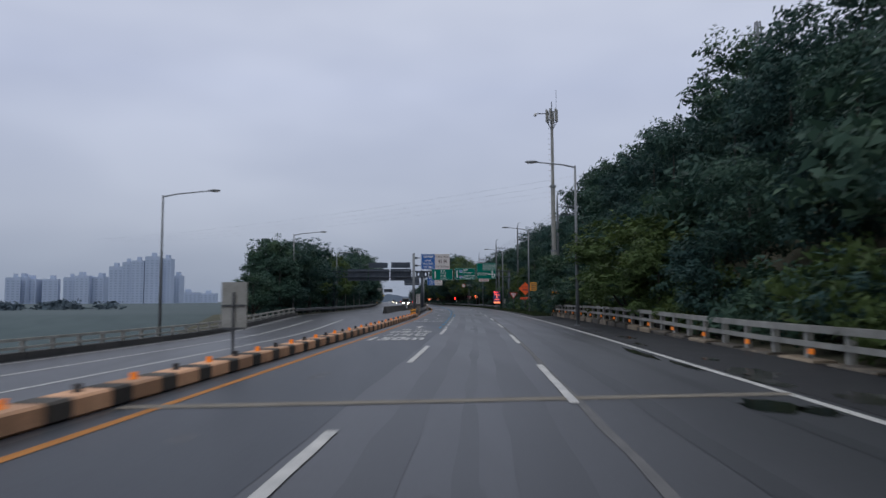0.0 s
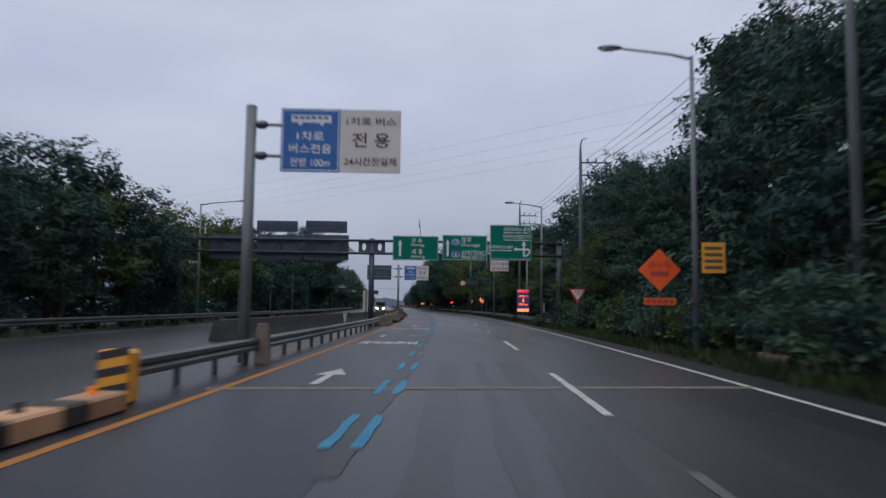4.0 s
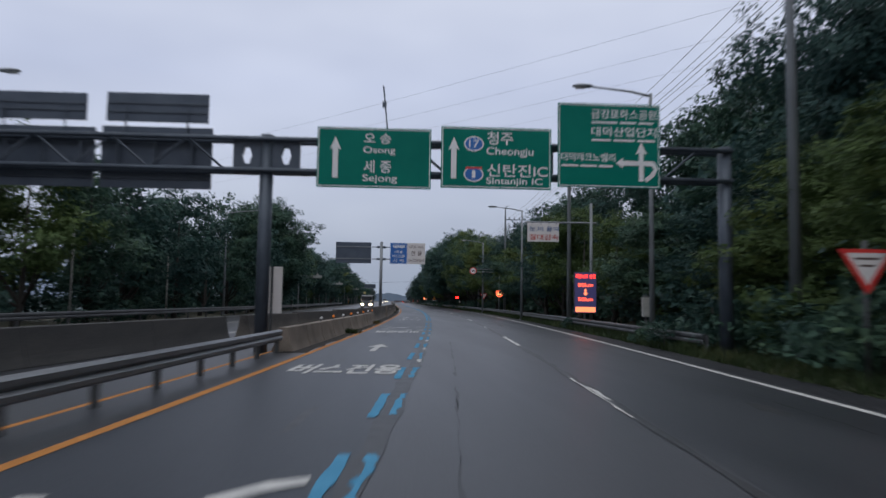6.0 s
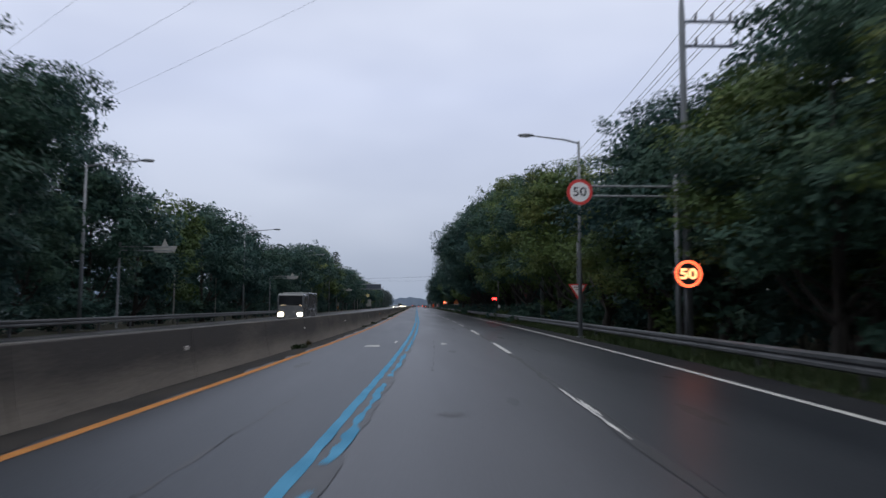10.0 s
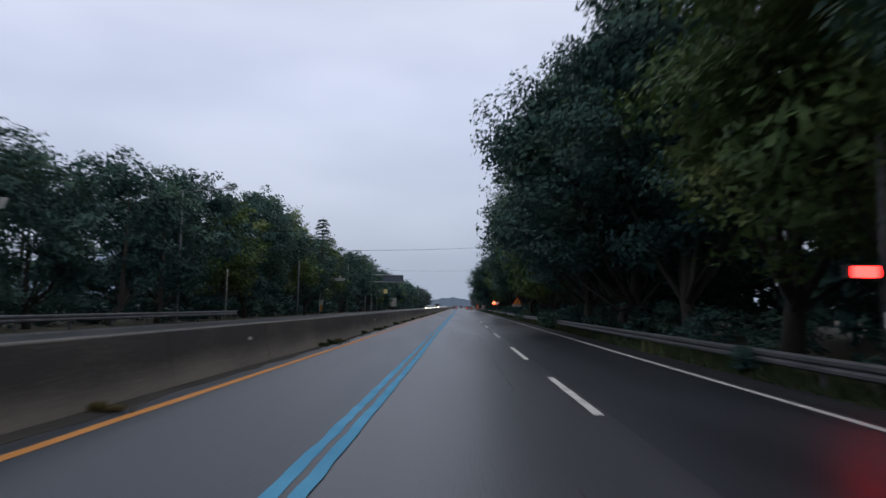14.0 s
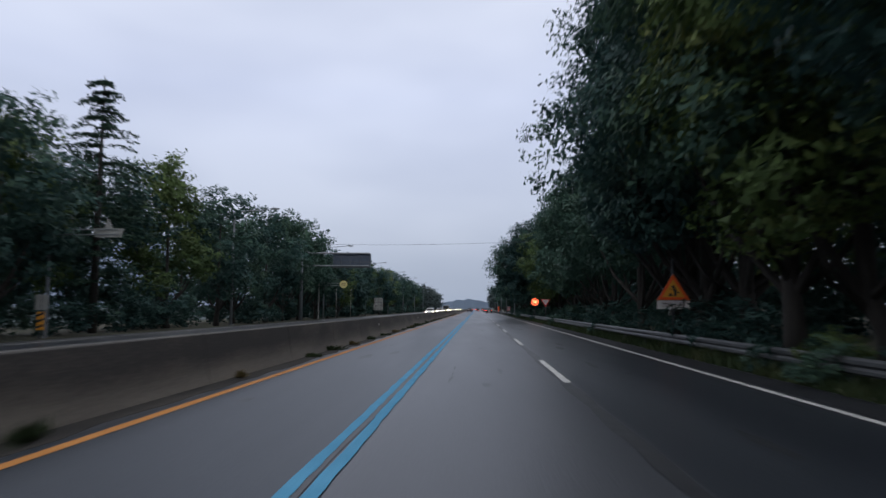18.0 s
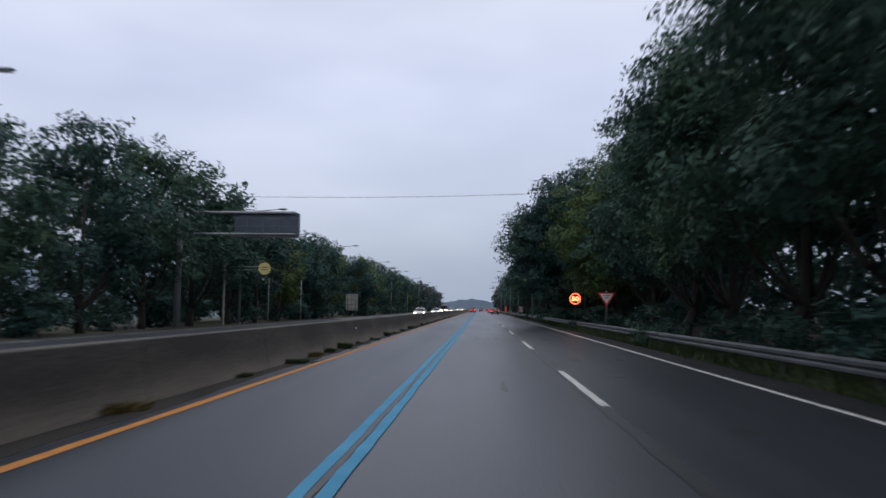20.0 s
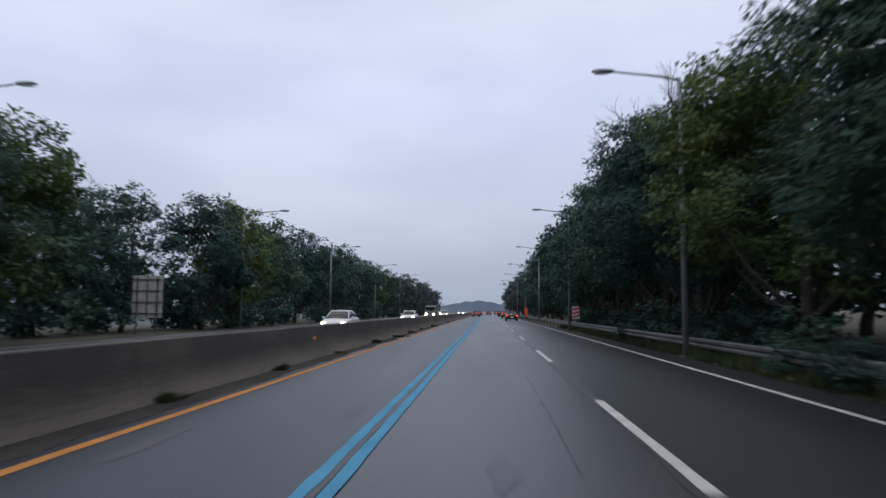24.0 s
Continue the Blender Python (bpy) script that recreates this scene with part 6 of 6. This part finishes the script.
# a bare tree by the guard rail
def twigs(bm, p, way, length, r, depth, rnd):
    e = p + way * length
    tube([p, p.lerp(e, 0.5) + Vector((rnd.uniform(-.1, .1), rnd.uniform(-.1, .1), 0)) * length, e], [r, r * 0.8, r * 0.6], 5 if depth > 2 else 3, bm, caps=False)
    if depth:
        for k in range(3 if depth > 1 else 4):
            w = (way + Vector((rnd.uniform(-.75, .75), rnd.uniform(-.75, .75), rnd.uniform(-.15, .5)))).normalized()
            twigs(bm, p.lerp(e, rnd.uniform(0.55, 1)), w, length * rnd.uniform(0.55, 0.75), r * 0.55, depth - 1, rnd)


bare = thing("bare_tree", "leafless tree with many fine twigs above the guard rail", "tree", pose(*P(396, 8.3)) @ Matrix.Scale(1.25, 4))
bm = bmesh.new()
twigs(bm, Vector((0, 0, -0.2)), Vector((0.03, 0, 1)), 4.6, 0.17, 5, random.Random(8))
part("trunk", bm, BARK, bare)

for y, d in ((493, 5.1), (497.5, 5.3)):
    t = thing("delineator_post", "tall orange roadworks delineator panel at the verge", "road marker", pose(*P(y, d), 0, 0, heading(y)))
    part("panel", bx((0, 0, 1.15), (0.5, 0.08, 1.9), None, 0.03), SIGN_ORANGE, t)
    part("base", bx((0, 0, 0.1), (0.8, 0.6, 0.2), None, 0.03), RUBBER, t)
    tagged(t, group="delineator panels")
t = pole_sign("hazard_board", "white and red hazard board on a low post", 423, 5.25, 1.9)
hb_ = panel("board", -0.32, 0.9, 0.32, 1.9, SIGN_CREAM, t, 0.02, None, -0.06)
for k in range(3):
    flat([(-0.3, 0.95 + k * 0.3), (0.3, 1.1 + k * 0.3), (0.3, 1.24 + k * 0.3), (-0.3, 1.09 + k * 0.3)], -0.067, SIGN_RED, hb_, "red_stripe")


# ---- vehicles, all standing ----
def loft(sections, bm=None):
    """A closed skin through rings of points, capped at both ends."""
    bm = bm or bmesh.new()
    rings = [[bm.verts.new(p) for p in ring] for ring in sections]
    n = len(rings[0])
    for r0, r1 in zip(rings, rings[1:]):
        for k in range(n):
            bm.faces.new((r0[k], r0[(k + 1) % n], r1[(k + 1) % n], r1[k]))
    bm.faces.new(rings[0][::-1])
    bm.faces.new(rings[-1])
    bmesh.ops.recalc_face_normals(bm, faces=bm.faces)
    return bm


def hull_ring(y, w, z0, z1, tuck):
    """Half-round cross-section of a car's body at y."""
    zm = z0 + (z1 - z0) * 0.55
    half = [(w * 0.86, z0), (w * 0.97, z0 + 0.1), (w, zm), (w * 0.97, z1 - 0.08), (w * tuck, z1), (w * tuck * 0.5, z1 + 0.025)]
    return [(x, y, z) for x, z in half] + [(-x, y, z) for x, z in half[::-1]]


def car(label, paint, oncoming, lights):
    t = thing("car", label, "car")
    hull = ((-2.28, 0.74, 0.36, 0.82, 0.9), (-2.18, 0.86, 0.27, 0.93, 0.92), (-1.6, 0.9, 0.24, 0.98, 0.92), (-0.6, 0.91, 0.22, 0.97, 0.93), (0.8, 0.91, 0.22, 0.94, 0.93), (1.5, 0.9, 0.24, 0.88, 0.9), (2.1, 0.83, 0.27, 0.74, 0.88), (2.26, 0.68, 0.36, 0.62, 0.86))
    part("body", loft([hull_ring(*h) for h in hull]), paint, t, smooth=True)
    glass = ((-1.72, 0.76, 0.9, 0.985, 0.94), (-1.05, 0.76, 0.9, 1.36, 0.8), (-0.5, 0.76, 0.9, 1.42, 0.78), (0.25, 0.76, 0.9, 1.4, 0.78), (1.12, 0.75, 0.88, 0.95, 0.94))
    cab_ = part("cabin_glass", loft([hull_ring(*h) for h in glass]), GLASS, t, smooth=True)
    part("roof", loft([hull_ring(*h) for h in ((-1.1, 0.6, 1.33, 1.365, 0.9), (-0.5, 0.63, 1.37, 1.45, 0.85), (0.2, 0.62, 1.36, 1.425, 0.85), (0.36, 0.6, 1.3, 1.33, 0.9))]), paint, cab_, smooth=True)
    for x in (-1, 1):
        part("pillar", tube([(0.73 * x, 1.1, 0.94), (0.6 * x, 0.28, 1.38)], 0.035, 6), paint, cab_)
        part("pillar", tube([(0.73 * x, -1.7, 0.97), (0.6 * x, -1.05, 1.36)], 0.05, 6), paint, cab_)
        part("pillar", tube([(0.76 * x, -0.35, 0.95), (0.62 * x, -0.35, 1.39)], 0.035, 6), paint, cab_)
        part("door_mirror", bx((0.98 * x, 0.75, 0.98), (0.18, 0.1, 0.13), None, 0.03), paint, t)
    for x in (-0.8, 0.8):
        for yy in (-1.38, 1.38):
            w = part("wheel", tube([(x - 0.11, yy, 0.32), (x - 0.08, yy, 0.32), (x + 0.08, yy, 0.32), (x + 0.11, yy, 0.32)], [0.29, 0.325, 0.325, 0.29], 18), RUBBER, t)
            part("rim", tube([(x - 0.118, yy, 0.32), (x + 0.118, yy, 0.32)], 0.2, 12), GALV, w)
    for x in (-0.62, 0.62):
        part("headlight", bx((x, 2.13, 0.64), (0.34, 0.16, 0.15), None, 0.04), HEADLIGHT if oncoming and lights else SIGN_WHITE, t)
        part("tail_light", bx((x, -2.2, 0.79), (0.38, 0.14, 0.15), None, 0.04), TAILLIGHT if lights else SIGN_RED, t)
    part("stop_light", bx((0, -1.66, 1.03), (0.3, 0.04, 0.03)), TAILLIGHT if lights and not oncoming else SIGN_RED, t)
    part("number_plate", bx((0, -2.3, 0.58), (0.5, 0.03, 0.12)), SIGN_WHITE, t)
    part("bumper", bx((0, -2.24, 0.42), (1.5, 0.12, 0.18), None, 0.05), PLASTIC, t)
    part("grille", bx((0, 2.24, 0.46), (1.0, 0.08, 0.16), None, 0.03), PLASTIC, t)
    return t


CAR_DARK = mat("car_paint_dark", (0.03, 0.012, 0.012), (0.05, 0.02, 0.02), 0.25, metal=0.3)
CAR_WHITE = mat("car_paint_white", (0.5, 0.5, 0.52), (0.6, 0.6, 0.62), 0.25)
CAR_GREY = mat("car_paint_grey", (0.12, 0.13, 0.14), (0.17, 0.18, 0.19), 0.25, metal=0.4)
cd = car("dark car with lit tail lights in the outer lane", CAR_DARK, False, True)
cd.matrix_world = pose(*P(472, 1.7), 0, 0, heading(472))
tagged(cd, group="cars ahead")
for y, d in ((505, 1.7), (540, 1.6), (528, -4.6), (585, -4.6), (560, 1.7), (600, -1.6), (640, 1.7), (690, 1.6), (660, -1.6)):
    copy_thing(cd, pose(*P(y, d), 0, 0, heading(y)))
cw_ = car("white car with lit headlights on the other carriageway", CAR_WHITE, True, True)
cw_.matrix_world = pose(*P(412, -11.6), 0, 0, 180 + heading(412))
tagged(cw_, group="oncoming cars")
for y, d in ((452, -11.6), (520, -11.6), (560, -14.5), (610, -11.6), (655, -11.6)):
    copy_thing(cw_, pose(*P(y, d), 0, 0, 180 + heading(y)))
tk = thing("truck", "small truck with lit headlights on the other carriageway", "truck", pose(*P(192, -11.5), 0, 0, 180 + heading(192)))
part("cab", bx((0, 2.3, 1.35), (1.75, 1.5, 1.7), None, 0.12), CAR_GREY, tk)
part("windscreen", bx((0, 3.04, 1.75), (1.5, 0.06, 0.65), None, 0.02), GLASS, tk)
part("cargo_bed", bx((0, -0.6, 0.95), (1.8, 3.9, 0.5), None, 0.03), CAR_GREY, tk)
part("cargo_frame", bx((0, -0.6, 1.75), (1.75, 3.8, 1.1), None, 0.05), CAR_GREY, tk)
for x in (-0.62, 0.62):
    part("headlight", bx((x, 3.06, 0.85), (0.34, 0.08, 0.22), None, 0.03), HEADLIGHT, tk)
for x in (-0.75, 0.75):
    for yy in (2.3, -1.6):
        part("wheel", tube([(x - 0.12, yy, 0.36), (x + 0.12, yy, 0.36)], 0.36, 14), RUBBER, tk)
copy_thing(tk, pose(*P(484, -11.5), 0, 0, 180 + heading(484)))


# ---- the distance ----
def tower(x, y, w, dep, h, seed):
    r = random.Random(seed)
    t = thing("apartment_tower", "high-rise apartment block across the river, haze in its pale colour", "apartment building", pose(x, y, -6, 0, 0, r.uniform(-12, 30)))
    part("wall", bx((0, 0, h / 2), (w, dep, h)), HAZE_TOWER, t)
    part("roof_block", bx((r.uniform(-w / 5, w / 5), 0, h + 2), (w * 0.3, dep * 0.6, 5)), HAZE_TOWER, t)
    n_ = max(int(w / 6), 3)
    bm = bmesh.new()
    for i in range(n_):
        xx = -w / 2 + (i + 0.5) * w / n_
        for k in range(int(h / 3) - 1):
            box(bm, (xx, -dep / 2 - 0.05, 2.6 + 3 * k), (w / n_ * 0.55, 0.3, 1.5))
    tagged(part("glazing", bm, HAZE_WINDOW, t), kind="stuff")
    return t


def far_at(px_dir, dist):
    """A point at that bearing (degrees to the left of the y axis) and distance."""
    return (-math.sin(radians(px_dir)) * dist, math.cos(radians(px_dir)) * dist)


k_ = 0
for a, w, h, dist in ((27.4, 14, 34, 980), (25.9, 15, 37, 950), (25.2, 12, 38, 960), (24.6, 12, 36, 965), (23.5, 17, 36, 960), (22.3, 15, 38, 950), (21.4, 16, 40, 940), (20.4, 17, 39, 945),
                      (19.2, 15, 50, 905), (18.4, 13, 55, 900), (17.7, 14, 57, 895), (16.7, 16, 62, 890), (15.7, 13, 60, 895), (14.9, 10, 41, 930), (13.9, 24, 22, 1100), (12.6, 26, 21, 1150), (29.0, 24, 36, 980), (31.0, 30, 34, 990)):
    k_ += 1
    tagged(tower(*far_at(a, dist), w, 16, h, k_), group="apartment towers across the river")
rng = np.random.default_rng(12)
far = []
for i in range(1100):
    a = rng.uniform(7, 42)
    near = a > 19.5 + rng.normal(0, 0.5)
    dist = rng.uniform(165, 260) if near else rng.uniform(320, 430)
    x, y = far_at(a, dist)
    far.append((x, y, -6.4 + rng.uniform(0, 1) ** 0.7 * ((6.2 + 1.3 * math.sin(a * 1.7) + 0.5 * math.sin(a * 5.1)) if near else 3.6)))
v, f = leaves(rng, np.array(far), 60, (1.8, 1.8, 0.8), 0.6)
tagged(blades("far_wood", v, f, HAZE_WOOD, None, "dark band of riverside trees, haze put into the colour"), kind="stuff", category="wood")
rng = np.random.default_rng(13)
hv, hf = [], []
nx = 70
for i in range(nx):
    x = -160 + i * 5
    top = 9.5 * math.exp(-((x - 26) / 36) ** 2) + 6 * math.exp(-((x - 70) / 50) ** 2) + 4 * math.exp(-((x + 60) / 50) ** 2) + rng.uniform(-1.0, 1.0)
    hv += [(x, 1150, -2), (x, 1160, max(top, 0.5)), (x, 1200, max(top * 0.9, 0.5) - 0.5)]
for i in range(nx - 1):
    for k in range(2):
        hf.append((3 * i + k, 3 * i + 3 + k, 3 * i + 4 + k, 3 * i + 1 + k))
tagged(link("far_hill", mesh_of("far_hill", hv, hf), HAZE_HILL, None, "low wooded hill beyond the road's end, coloured as through haze"), kind="structure", category="hill")
